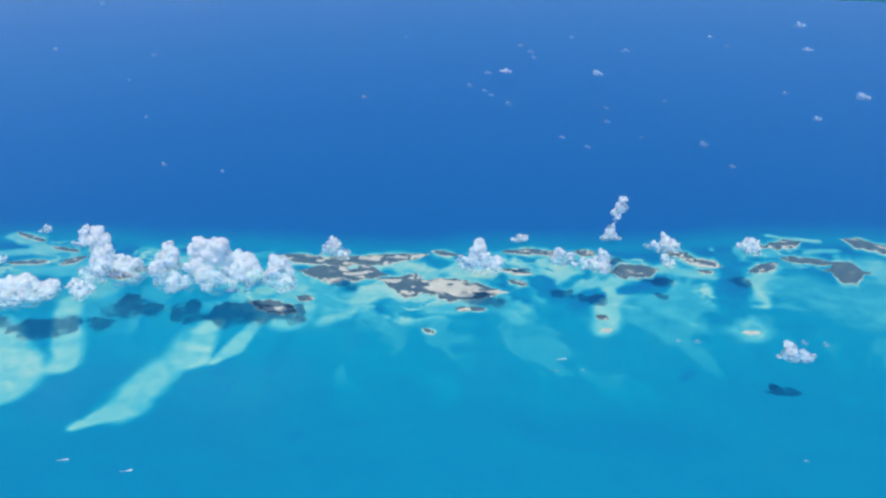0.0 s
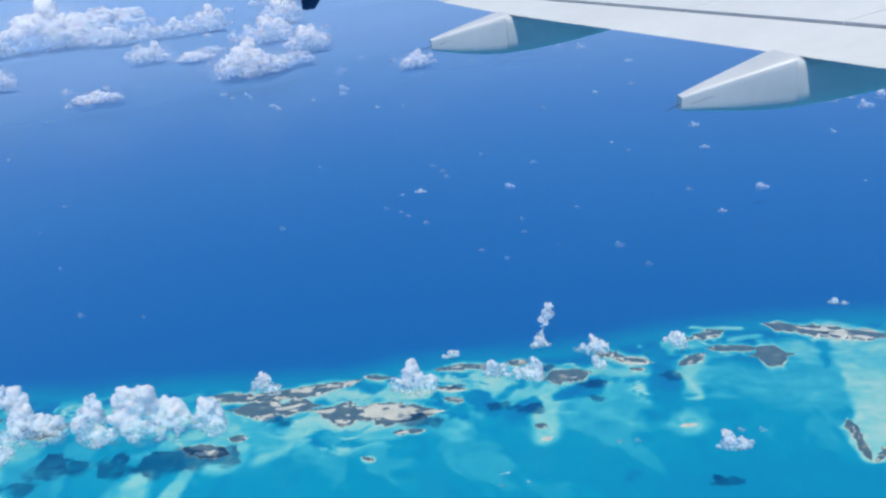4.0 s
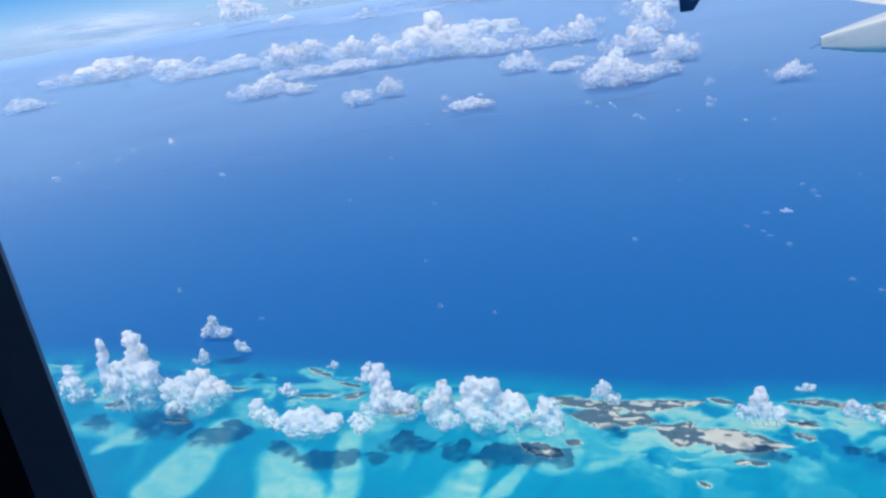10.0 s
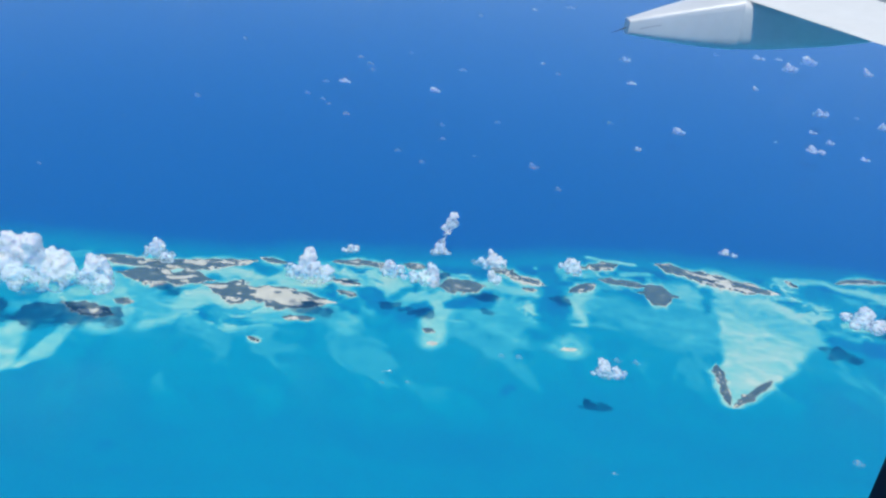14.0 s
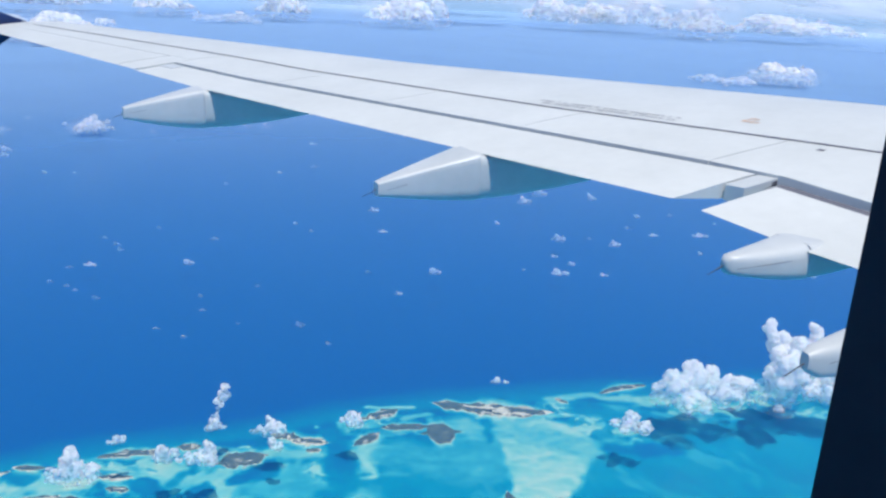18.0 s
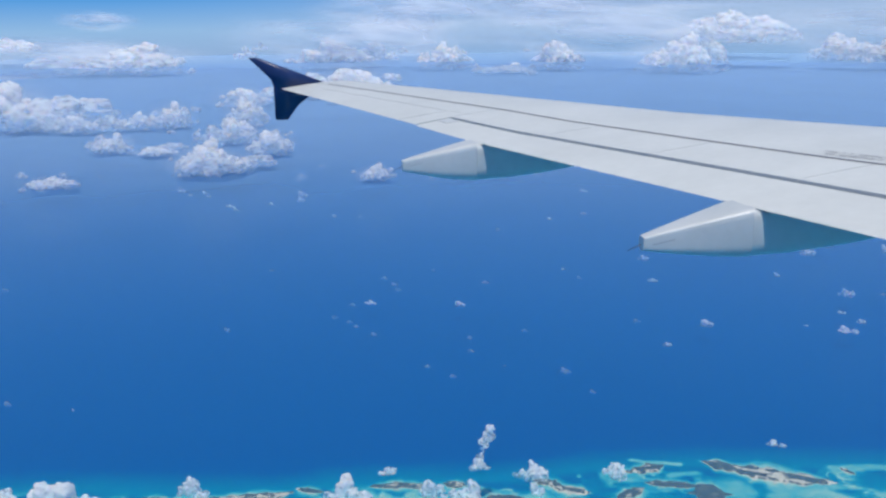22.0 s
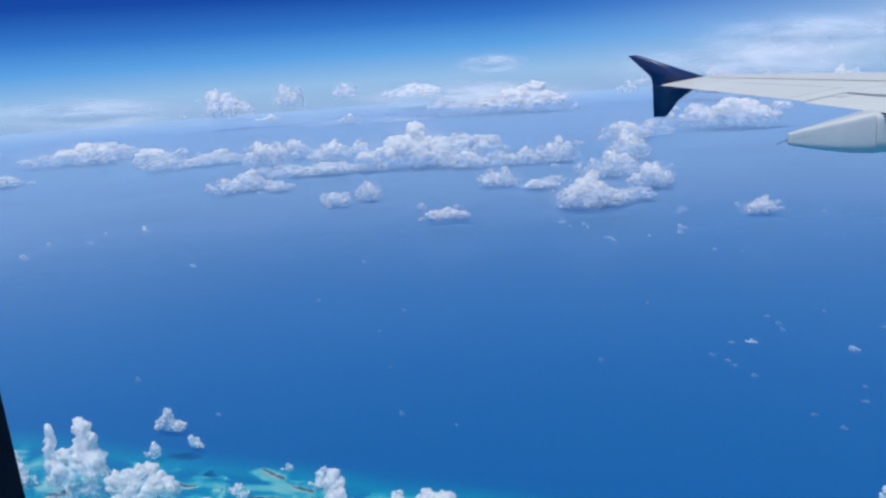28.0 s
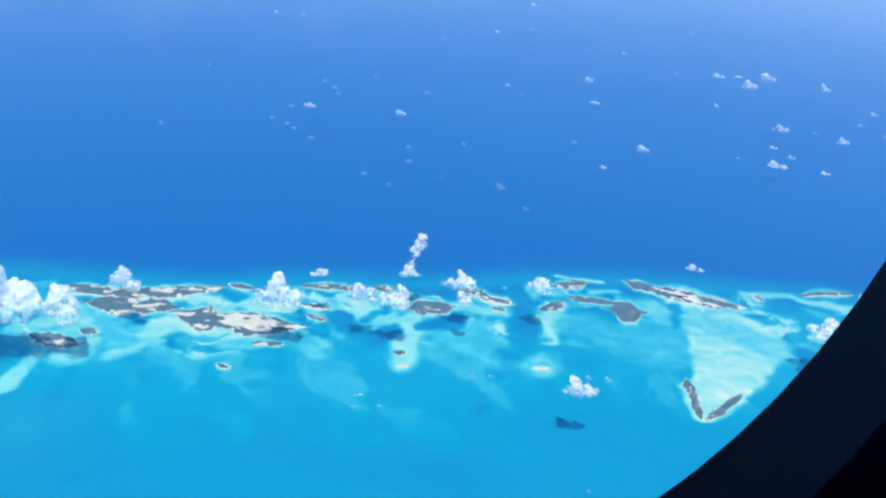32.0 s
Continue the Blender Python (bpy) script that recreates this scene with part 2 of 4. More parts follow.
nt.links.new(airy.outputs["Result"], glow.inputs["Color"])
gone = nt.nodes.new("ShaderNodeMapRange")
for key, v in (("From Min", 700), ("From Max", 1400)):
    gone.inputs[key].default_value = v
nt.links.new(place.outputs["Z"], gone.inputs["Value"])
thin_air = nt.nodes.new("ShaderNodeBsdfTransparent")
am = nt.nodes.new("ShaderNodeMixShader")
ao = nt.nodes.new("ShaderNodeOutputMaterial")
nt.links.new(gone.outputs["Result"], am.inputs[0])
nt.links.new(glow.outputs[0], am.inputs[1])
nt.links.new(thin_air.outputs[0], am.inputs[2])
nt.links.new(am.outputs[0], ao.inputs["Surface"])

WHITE = two_tone("wing_paint", (0.61, 0.625, 0.60), (0.70, 0.715, 0.69), 1.3, 0.38, spec=0.4)
GREY = two_tone("fairing_paint", (0.52, 0.55, 0.55), (0.62, 0.64, 0.64), 1.6, 0.33, spec=0.45)
DARK = two_tone("seal_rubber", (0.06, 0.065, 0.08), (0.12, 0.125, 0.14), 5.0, 0.8)
CORE = two_tone("core_grey", (0.11, 0.115, 0.15), (0.17, 0.175, 0.21), 3.0, 0.7)
NAVY = two_tone("fence_blue", (0.012, 0.03, 0.11), (0.02, 0.045, 0.15), 2.5, 0.35)
ORANGE = two_tone("orange_paint", (0.62, 0.30, 0.12), (0.72, 0.38, 0.17), 6.0, 0.5)
INK = two_tone("stencil_ink", (0.30, 0.31, 0.33), (0.42, 0.43, 0.45), 8.0, 0.6)
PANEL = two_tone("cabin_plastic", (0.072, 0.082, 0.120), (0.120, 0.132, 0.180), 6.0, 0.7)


# ---- helpers for building ----
def mesh_of(name, verts, faces, mat, smooth=True):
    me = bpy.data.meshes.new(name)
    me.from_pydata(verts, [], faces)
    me.materials.append(mat)
    if smooth:
        me.shade_smooth()
    me.update()
    return me


def part(name, bm, mat, parent, label="", smooth=True):
    me = bpy.data.meshes.new(name)
    bmesh.ops.recalc_face_normals(bm, faces=bm.faces)
    bm.to_mesh(me)
    bm.free()
    me.materials.append(mat)
    if smooth:
        me.shade_smooth()
    ob = new(name, me)
    ob.parent = parent
    if label:
        tagged(ob, label=label)
    return ob


def empty(name, m, label, category, group="", kind=""):
    ob = new(name)
    ob.matrix_world = m
    return tagged(ob, label, category, group, kind)


def lattice(rng, n):
    return rng.random((n, n))


def fbm(x, y, scale, octaves=4, seed=1, gain=0.5):
    """Value noise from 0 to 1 on arrays x and y."""
    rng = np.random.default_rng(seed)
    total, amp, norm = np.zeros_like(x), 1.0, 0.0
    for _ in range(octaves):
        g = lattice(rng, 64)
        u, v = x / scale, y / scale
        i, j = np.floor(u).astype(int), np.floor(v).astype(int)
        fu, fv = u - i, v - j
        fu, fv = fu * fu * (3 - 2 * fu), fv * fv * (3 - 2 * fv)
        a, c = g[i % 64, j % 64], g[(i + 1) % 64, j % 64]
        d, e = g[i % 64, (j + 1) % 64], g[(i + 1) % 64, (j + 1) % 64]
        total += amp * ((a * (1 - fu) + c * fu) * (1 - fv) + (d * (1 - fu) + e * fu) * fv)
        norm, amp, scale = norm + amp, amp * gain, scale / 2.03
    return total / norm


def smooth01(v):
    v = np.clip(v, 0, 1)
    return v * v * (3 - 2 * v)


# ---- islands: where they lie, and their shapes ----
ISLES = []


def isle(x, y, length, width, turn, seed, bend=0.0, sand=0.22, bare=0.12, label="low scrub-covered island ringed by pale beach"):
    ISLES.append((x, y, length * 0.97, width * 0.86, radians(turn), seed, bend, min(sand * 0.9, 9.0), bare, label))


isle(-185, 478, 92, 14.3, 10, 1, 0.60, 0.16, 0.24, "long crescent island with a hooked end and white beaches")
isle(-186, 460, 51, 19.9, 4, 2, -0.01, 0.06, 0.1, "dark mangrove island behind a crescent cay")
isle(-123, 453, 73, 26.9, -2, 3, 0.13, 0.06, 0.36, "broad scrubby island around a pale salt flat")
isle(-100, 433, 17, 5.3, 8, 4, -0.00, 0.12, 0.1)
isle(-188, 452, 10, 8.3, 1, 5, -0.00, 9, 0.1, "small bare sand islet")
isle(-213, 416, 29, 14.2, -11, 6, -0.01, 0.14, 0.2)
isle(-198, 428, 10, 5.9, 2, 7, -0.00, 0.1, 0.05)
isle(-76, 504, 37, 7.3, 4, 8, -0.20, 0.16, 0.1)
isle(-44, 509, 12, 8.6, -5, 9, -0.00, 0.2, 0.1)
isle(-82, 479, 18, 5.9, -6, 10, -0.00, 0.6, 0.1, "sandy island with a thin strip of scrub")
isle(-79, 466, 12, 4.7, -15, 11, -0.00, 0.1, 0.1)
isle(-13, 491, 26, 16.8, 15, 12, -0.01, 0.06, 0.02, "dark mangrove flat low in the shallows")
isle(12, 516, 17, 9.5, -19, 13, -0.00, 0.1, 0.1)
isle(26, 508, 22, 9.6, -13, 14, -0.00, 0.5, 0.3, "sandy island with a thin strip of scrub")
isle(61, 507, 20, 9.5, 39, 15, -0.00, 0.1, 0.1)
isle(75, 539, 22, 10.9, 24, 16, 0.12, 0.12, 0.15)
isle(87, 520, 30, 8.0, -3, 17, -0.00, 0.05, 0.02, "dark mangrove flat low in the shallows")
isle(108, 511, 18, 29.4, -0, 18, -0.01, 0.05, 0.0, "dark mangrove flat low in the shallows")
isle(28, 497, 8, 4.8, -2, 19, -0.00, 0.3, 0.1)
isle(-130, 494, 17, 5.4, -8, 20, -0.00, 0.2, 0.1)
isle(-118, 407, 8, 3.0, -23, 21, -0.00, 0.3, 0.2)
isle(-27, 437, 7, 4.4, -10, 22, -0.00, 0.1, 0.1)
isle(-24, 425, 6, 3.8, 16, 23, -0.00, 9, 0.1, "tiny bare sand cay")
isle(51, 436, 9, 3.3, 13, 24, -0.00, 9, 0.1, "tiny bare sand cay")
isle(148, 539, 78, 18.3, -16, 25, 0.18, 0.14, 0.3, "long island with a bright beach along the ocean side")
isle(133, 421, 37, 6.0, -88, 26, -0.00, 0.1, 0.05, "narrow dark scrub fringe along a sand tongue")
isle(148, 415, 39, 6.0, 48, 27, -0.00, 0.1, 0.1, "narrow dark scrub fringe along a sand tongue")
isle(247, 561, 38, 6.4, 14, 28, -0.50, 0.3, 0.1)
isle(198, 546, 9, 4.4, -49, 29, -0.00, 0.3, 0.1)
isle(62, 534, 6, 3.9, -13, 30, -0.00, 0.4, 0.1)
isle(-411, 471, 29, 4.7, -17, 31, -0.00, 0.3, 0.1)
isle(-465, 434, 30, 5.1, -0, 32, 0.57, 0.3, 0.1, "thin curved cay with a white beach")
isle(-538, 391, 16, 13.1, 26, 33, -0.00, 0.2, 0.2)
isle(-391, 439, 27, 5.6, 13, 34, -0.00, 0.2, 0.1)
isle(-363, 446, 16, 7.4, 50, 35, -0.00, 0.2, 0.1)
isle(-319, 439, 21, 19.8, 41, 36, -0.01, 0.08, 0.1, "dark mangrove island behind a crescent cay")
isle(-377, 459, 21, 4.8, -6, 37, -0.00, 0.2, 0.1)
isle(-470, 384, 21, 5.8, 10, 38, -0.00, 0.6, 0.1)


def isle_field(spec, x, y):
    """About 1 on an island's spine, 0 on its shore, below 0 in the water; and its own two axes."""
    cx, cy, length, width, turn, seed, bend = spec[:7]
    dx, dy = x - cx, y - cy
    u, v = dx * math.cos(turn) + dy * math.sin(turn), -dx * math.sin(turn) + dy * math.cos(turn)
    k = u / (length / 2)
    along = fbm(u + seed * 91, np.zeros_like(u) + seed * 37, length * 0.2, 3, 31)
    w = width / 2 * np.clip(1 - np.abs(k) ** 2.4, 0.02, 1) ** 0.55 * (0.5 + 1.0 * along)
    e = 1 - np.abs(v - bend * width * (k * k - 0.4)) / (w + 0.3) - np.maximum(np.abs(k) - 1, 0) * length / width * 2
    e = e + 1.45 * (fbm(u + seed * 13, v + seed * 29, max(width * 0.5, 3.0), 6, 33, 0.65) - 0.5)
    return np.clip(e, -4, 1.4), u, v


# ---- sea ----
CHAIN_X = [-2500, -955, -618, -429, -236, -140, -14, 76, 156, 258, 564, 2500]
CHAIN_Y = [200, 398, 443, 463, 479, 493, 517, 540, 549, 554, 560, 800]


def stroke(d, x, y, ends, width, soft, value):
    """Blends depth towards value inside a tapered stroke from ends[0:2] to ends[3:5]; ends[2], ends[5]: taper."""
    x0, y0, a, x1, y1, c = ends
    ux, uy = x1 - x0, y1 - y0
    f = np.clip(((x - x0) * ux + (y - y0) * uy) / (ux * ux + uy * uy), 0, 1)
    dist = np.hypot(x - x0 - f * ux, y - y0 - f * uy)
    w = width * (a + (c - a) * f)
    k = smooth01((w + soft - dist) / soft)
    return d + (value - d) * k


def sea_depth(x, y):
    wx = x + 34 * (fbm(x, y, 46, 5, 5) - 0.5)
    wy = y + 28 * (fbm(x, y, 40, 5, 6) - 0.5)
    s = y + 14 * (fbm(x, y, 40, 4, 16) - 0.5) - np.interp(x, CHAIN_X, CHAIN_Y)
    ocean = 0.50 + 0.52 * smooth01(s / 62) ** 0.8
    bank = 0.45 + 0.09 * smooth01((-s - 70) / 110) + 0.05 * (fbm(x, y, 140, 4, 7) - 0.5) + 0.07 * (fbm(wx, wy * 3, 60, 4, 17) - 0.5)
    flats = smooth01((fbm(wx, wy * 1.5, 34, 5, 8, 0.55) - 0.46) / 0.12)
    ripple = fbm(wx, wy * 2.0, 13, 4, 11, 0.6) - 0.5
    swirl = np.abs(fbm(wx * 0.9 + 0.35 * wy, wy * 1.2, 24, 4, 61, 0.55) - 0.5)
    shallow = 0.33 - 0.20 * flats + 0.60 * ripple - 0.28 * smooth01((0.035 - swirl) / 0.03)
    grass = smooth01((fbm(wx + 90, wy * 1.4, 20, 5, 21) - 0.53) / 0.05)
    shallow = shallow + (0.66 - shallow) * grass * 0.7
    reef = smooth01((fbm(wx + 40, wy * 1.6, 7.5, 4, 71, 0.6) - 0.60) / 0.03)
    shallow = shallow + (0.58 - shallow) * reef * 0.6
    shallow = shallow + 0.12 * smooth01((s + 24) / 20)
    near = smooth01((s + 74 + 80 * (fbm(x, y, 70, 3, 9) - 0.5)) / 30)
    d = bank + (np.clip(shallow, 0.12, 0.66) - bank) * near
    # tongues of sand and darker channels that the tide draws out over the bank
    zone = smooth01((s + 170) / 50) * smooth01((-8 - s) / 14)
    tongue = smooth01((fbm(wx + 0.3 * wy, wy * 0.42, 19, 4, 51, 0.5) - 0.55) / 0.09)
    d = d + (0.23 + 0.22 * ripple - d) * tongue * zone * 0.3
    gully = smooth01((fbm(wx + 0.25 * wy + 300, wy * 0.4, 17, 4, 52, 0.5) - 0.60) / 0.05)
    d = d + (0.60 - d) * gully * zone * 0.3
    k = smooth01((s + 6) / 12)
    d = d * (1 - k) + ocean * k
    # sand tongues, bars and channels on the bank, with frayed edges
    fx, fy = 15 * (fbm(x, y, 12, 5, 81, 0.6) - 0.5), 15 * (fbm(x, y, 11, 5, 82, 0.6) - 0.5)
    grain = fbm(x, y, 3.5, 3, 83, 0.6) - 0.5
    for ends, width, soft, value in BARS:
        fray = 1.0 if value > 0.45 else 0.35
        d = stroke(d, x + (wx - x) * 0.35 + fx * fray, y + (wy - y) * 0.35 + fy * fray, ends, width, soft, value + 0.22 * ripple + 0.10 * grain)
    # sand shelves round the islands, wide here and narrow there
    patchy = fbm(x, y, 16, 3, 91)
    for spec in ISLES:
        m = np.hypot(x - spec[0], y - spec[1]) < spec[2] * 0.5 + 14
        e, _, _ = isle_field(spec, x[m], y[m])
        out = np.maximum(-e, 0) * np.minimum(spec[3] / 2, 5.0)
        shelf = 0.13 + (0.05 + 0.10 * patchy[m]) * out + 0.22 * ripple[m]
        d[m] = np.minimum(d[m], np.where(out < 7, shelf, 1.0))
    # a pale bank across the sound, far off
    f = smooth01((1500 - np.hypot((x + 3000) / 1.15, (y - 2700) / 0.75) + 260 * (fbm(x, y, 420, 4, 12) - 0.5)) / 240)
    return d + (0.30 + 0.16 * (fbm(x, y, 160, 4, 13) - 0.5) - d) * f * (y > 900)


BARS = []


def bar(x0, y0, a, x1, y1, c, width, soft, value):
    BARS.append(((x0, y0, a, x1, y1, c), width, soft, value))


bar(-245, 381, 0.34, -246, 346, 1.00, 6.3, 9, 0.27)
bar(-246, 346, 1.00, -252, 312, 0.86, 6.3, 9, 0.25)
bar(-252, 312, 1.00, -265, 296, 0.27, 4.9, 4, 0.2)
bar(-217, 399, 0.40, -217, 372, 1.00, 3.9, 4, 0.22)
bar(-217, 372, 1.00, -222, 357, 0.30, 3.9, 4, 0.22)
bar(-226, 431, 0.59, -211, 443, 1.00, 6.7, 6, 0.2)
bar(-211, 443, 0.88, -198, 410, 1.00, 9.5, 8, 0.24)
bar(-176, 407, 0.67, -158, 441, 1.00, 3.3, 6, 0.2)
bar(-175, 420, 1.00, -201, 453, 0.85, 4.8, 6, 0.3)
bar(-185, 447, 0.73, -153, 467, 1.00, 1.4, 3, 0.2)
bar(-155, 474, 1.00, -121, 478, 0.80, 1.7, 4, 0.16)
bar(-147, 458, 0.65, -120, 477, 1.00, 2.1, 4, 0.2)
bar(-119, 470, 0.83, -92, 475, 1.00, 4.1, 6, 0.12)
bar(-106, 435, 0.80, -124, 429, 1.00, 1.6, 6, 0.25)
bar(-89, 472, 0.76, -72, 438, 1.00, 2.2, 6, 0.24)
bar(-86, 446, 1.00, -71, 426, 0.48, 3.2, 8, 0.32)
bar(-59, 467, 0.76, -16, 470, 1.00, 6.6, 8, 0.27)
bar(-24, 464, 1.00, -24, 427, 0.47, 7.2, 8, 0.17)
bar(-39, 494, 1.00, -57, 471, 0.75, 4.5, 6, 0.22)
bar(-19, 479, 0.76, 5, 500, 1.00, 3.1, 6, 0.2)
bar(10, 462, 1.00, 24, 447, 0.65, 9.7, 14, 0.33)
bar(12, 495, 1.00, 29, 493, 0.79, 3.4, 6, 0.22)
bar(56, 488, 1.00, 57, 466, 0.97, 4.3, 5, 0.15)
bar(42, 447, 0.68, 52, 438, 1.00, 5.5, 10, 0.22)
bar(60, 495, 0.98, 67, 508, 1.00, 2.4, 5, 0.2)
bar(84, 483, 0.74, 120, 469, 1.00, 11.1, 20, 0.34)
bar(120, 520, 0.69, 150, 502, 1.00, 9.9, 14, 0.28)
bar(67, 548, 1.00, 95, 549, 0.99, 1.1, 3, 0.2)
bar(87, 531, 0.80, 103, 536, 1.00, 1.8, 4, 0.26)
bar(170, 492, 1.00, 159, 455, 0.65, 28.5, 6, 0.17)
bar(159, 455, 1.00, 142, 419, 0.59, 17.4, 4, 0.13)
bar(142, 419, 1.00, 136, 405, 0.22, 9.7, 4, 0.14)
bar(154, 510, 1.00, 195, 483, 0.65, 10.9, 8, 0.24)
bar(122, 543, 0.81, 147, 532, 1.00, 1.9, 4, 0.14)
bar(225, 529, 0.77, 253, 507, 1.00, 7.4, 10, 0.26)
bar(190, 547, 0.98, 224, 554, 1.00, 2.0, 5, 0.22)
bar(227, 550, 0.63, 269, 540, 1.00, 3.1, 6, 0.2)
bar(269, 540, 1.00, 316, 522, 0.99, 3.9, 6, 0.22)
bar(-426, 472, 0.75, -383, 455, 1.00, 2.7, 5, 0.2)
bar(-383, 455, 1.00, -417, 447, 0.64, 3.1, 5, 0.22)
bar(-428, 387, 0.40, -415, 323, 1.00, 18.6, 10, 0.2)
bar(-361, 363, 0.60, -323, 326, 1.00, 17.1, 10, 0.2)
bar(-334, 401, 1.00, -301, 344, 0.89, 5.3, 6, 0.2)
bar(-241, 394, 0.53, -234, 359, 1.00, 6.0, 6, 0.19)
bar(-215, 407, 0.62, -217, 380, 1.00, 3.1, 5, 0.22)
bar(-535, 360, 1.00, -482, 358, 0.72, 7.9, 8, 0.24)
bar(-495, 340, 1.00, -489, 364, 0.82, 3.7, 6, 0.18)
bar(-438, 416, 1.00, -405, 401, 0.95, 5.9, 8, 0.26)
bar(-361, 451, 0.72, -320, 415, 1.00, 5.3, 8, 0.26)
bar(-384, 429, 1.00, -352, 437, 0.98, 3.8, 6, 0.26)
bar(-66, 470, 0.86, -53, 454, 1.00, 3.9, 5, 0.58)
bar(-44, 451, 0.98, -33, 464, 1.00, 4.9, 5, 0.58)
bar(-11, 471, 0.85, 0, 475, 1.00, 6.6, 5, 0.58)
bar(44, 519, 0.77, 44, 462, 1.00, 5.4, 8, 0.58)
bar(44, 462, 1.00, 36, 445, 0.32, 4.8, 10, 0.5)
bar(-141, 486, 1.00, -129, 481, 0.99, 2.8, 5, 0.55)
bar(-176, 443, 0.97, -157, 467, 1.00, 1.7, 5, 0.5)
bar(-87, 469, 1.00, -72, 447, 0.80, 1.0, 4, 0.56)
bar(17, 388, 1.00, 19, 389, 1.00, 1.1, 4, 0.58)
bar(-43, 485, 1.00, -53, 472, 0.79, 1.7, 5, 0.5)
bar(128, 536, 1.00, 139, 519, 0.68, 3.5, 6, 0.5)
bar(-162, 312, 1.00, -160, 311, 0.80, 1.3, 4, 0.58)
bar(-239, 271, 1.00, -231, 274, 0.84, 1.5, 5, 0.58)
bar(207, 536, 0.51, 257, 507, 1.00, 7.5, 10, 0.5)
bar(209, 480, 0.53, 244, 474, 1.00, 5.3, 8, 0.6)
bar(135, 528, 1.00, 135, 501, 0.55, 2.6, 5, 0.48)


def axis(stops):
    out = []
    for (a, c, step) in stops:
        out += list(np.arange(a, c, step))
    return np.array(out + [stops[-1][1]], float)


def build_sea():
    xs = axis([(-4850, -1500, 50), (-1500, -600, 8), (-600, -350, 1.4), (-350, 235, 0.9), (235, 420, 1.4), (420, 1000, 8), (1000, 4850, 50)])
    ys = axis([(-4850, 0, 120), (0, 240, 8), (240, 380, 1.5), (380, 565, 0.9), (565, 700, 6), (700, 2600, 25), (2600, 4850, 60)])
    gx, gy = np.meshgrid(xs, ys)
    r = np.hypot(gx, gy)
    k = np.where(r > 4850, 4850 / r, 1.0)
    gx, gy = gx * k, gy * k
    nx, ny = len(xs), len(ys)
    dep = sea_depth(gx, gy)
    me = bpy.data.meshes.new("water")
    co = np.stack([gx, gy, np.zeros_like(gx)], -1).reshape(-1, 3)
    idx = np.arange(nx * ny).reshape(ny, nx)
    quads = np.stack([idx[:-1, :-1], idx[:-1, 1:], idx[1:, 1:], idx[1:, :-1]], -1).reshape(-1, 4)
    me.vertices.add(len(co))
    me.vertices.foreach_set("co", co.ravel())
    me.loops.add(quads.size)
    me.loops.foreach_set("vertex_index", quads.ravel().astype(np.int32))
    me.polygons.add(len(quads))
    me.polygons.foreach_set("loop_start", np.arange(0, quads.size, 4).astype(np.int32))
    a = me.attributes.new("depth", "FLOAT", "POINT")
    a.data.foreach_set("value", dep.ravel().astype(np.float32))
    me.update()
    me.validate()
    me.materials.append(SEA)
    me.shade_smooth()
    tagged(new("water", me), "clear tropical sea, turquoise over the shallow bank and deep blue beyond", "sea", kind="structure")


build_sea()


# ---- islands ----
def island(spec):
    cx, cy, length, width, turn, seed, bend, sand, bare, label = spec
    top = empty("island", pose(cx, cy, 0), label, "island", "cays of the island chain")
    step = max(0.3, min(0.62, width / 16))
    reach_x = abs(math.cos(turn)) * length * 0.58 + abs(math.sin(turn)) * width * 1.4 + 3
    reach_y = abs(math.sin(turn)) * length * 0.58 + abs(math.cos(turn)) * width * 1.4 + 3
    gx, gy = np.meshgrid(np.arange(-reach_x, reach_x, step), np.arange(-reach_y, reach_y, step))
    e, u, v = isle_field(spec, gx + cx, gy + cy)
    rock = fbm(gx + seed * 50, gy, 2.2, 3, 41)
    z = np.clip(e * 0.55, -0.5, 0.45) + np.where(e > sand, 0.30 + 0.35 * rock, 0.0)
    open_sand = fbm(u * 0.6 + seed * 7, v * 1.5, max(width * 0.42, 3.0), 5, 43, 0.6) > 0.66 - 0.42 * bare
    green = (e > sand) & ~(open_sand & (e > sand + 0.12))
    ny, nx = gx.shape
    idx = np.arange(nx * ny).reshape(ny, nx)
    quad = np.stack([idx[:-1, :-1], idx[:-1, 1:], idx[1:, 1:], idx[1:, :-1]], -1).reshape(-1, 4)
    keep = (e.ravel()[quad] > -0.35).any(1)
    is_green = green.ravel()[quad].sum(1) >= 2
    co = np.stack([gx, gy, z], -1).reshape(-1, 3)
    for name, mask, mat, lab in (("beach", keep & ~is_green, SAND, "pale coral sand"), ("scrub", keep & is_green, SCRUB, "dark scrub with the blue of haze painted in")):
        q = quad[mask]
        if len(q) < 4:
            continue
        used, inv = np.unique(q, return_inverse=True)
        ob = new(name, mesh_of(name, co[used].tolist(), inv.reshape(-1, 4).tolist(), mat))
        ob.parent = top
        tagged(ob, label=lab)


for spec in ISLES:
    island(spec)


# ---- clouds ----
GRID3 = np.random.default_rng(77).random((32, 32, 32))


def fbm3(p, scale, octaves=4, gain=0.55):
    total, amp, norm = np.zeros(len(p)), 1.0, 0.0
    for k in range(octaves):
        q = p / scale + 7.3 * k
        i = np.floor(q).astype(int)
        f = q - i
        f = f * f * (3 - 2 * f)
        v = np.zeros(len(p))
        for c in range(8):
            o = np.array([c & 1, c >> 1 & 1, c >> 2])
            j = (i + o) % 32
            v += GRID3[j[:, 0], j[:, 1], j[:, 2]] * np.prod(np.where(o, f, 1 - f), axis=1)
        total, norm, amp, scale = total + amp * v, norm + amp, amp * gain, scale / 2.1
    return total / norm


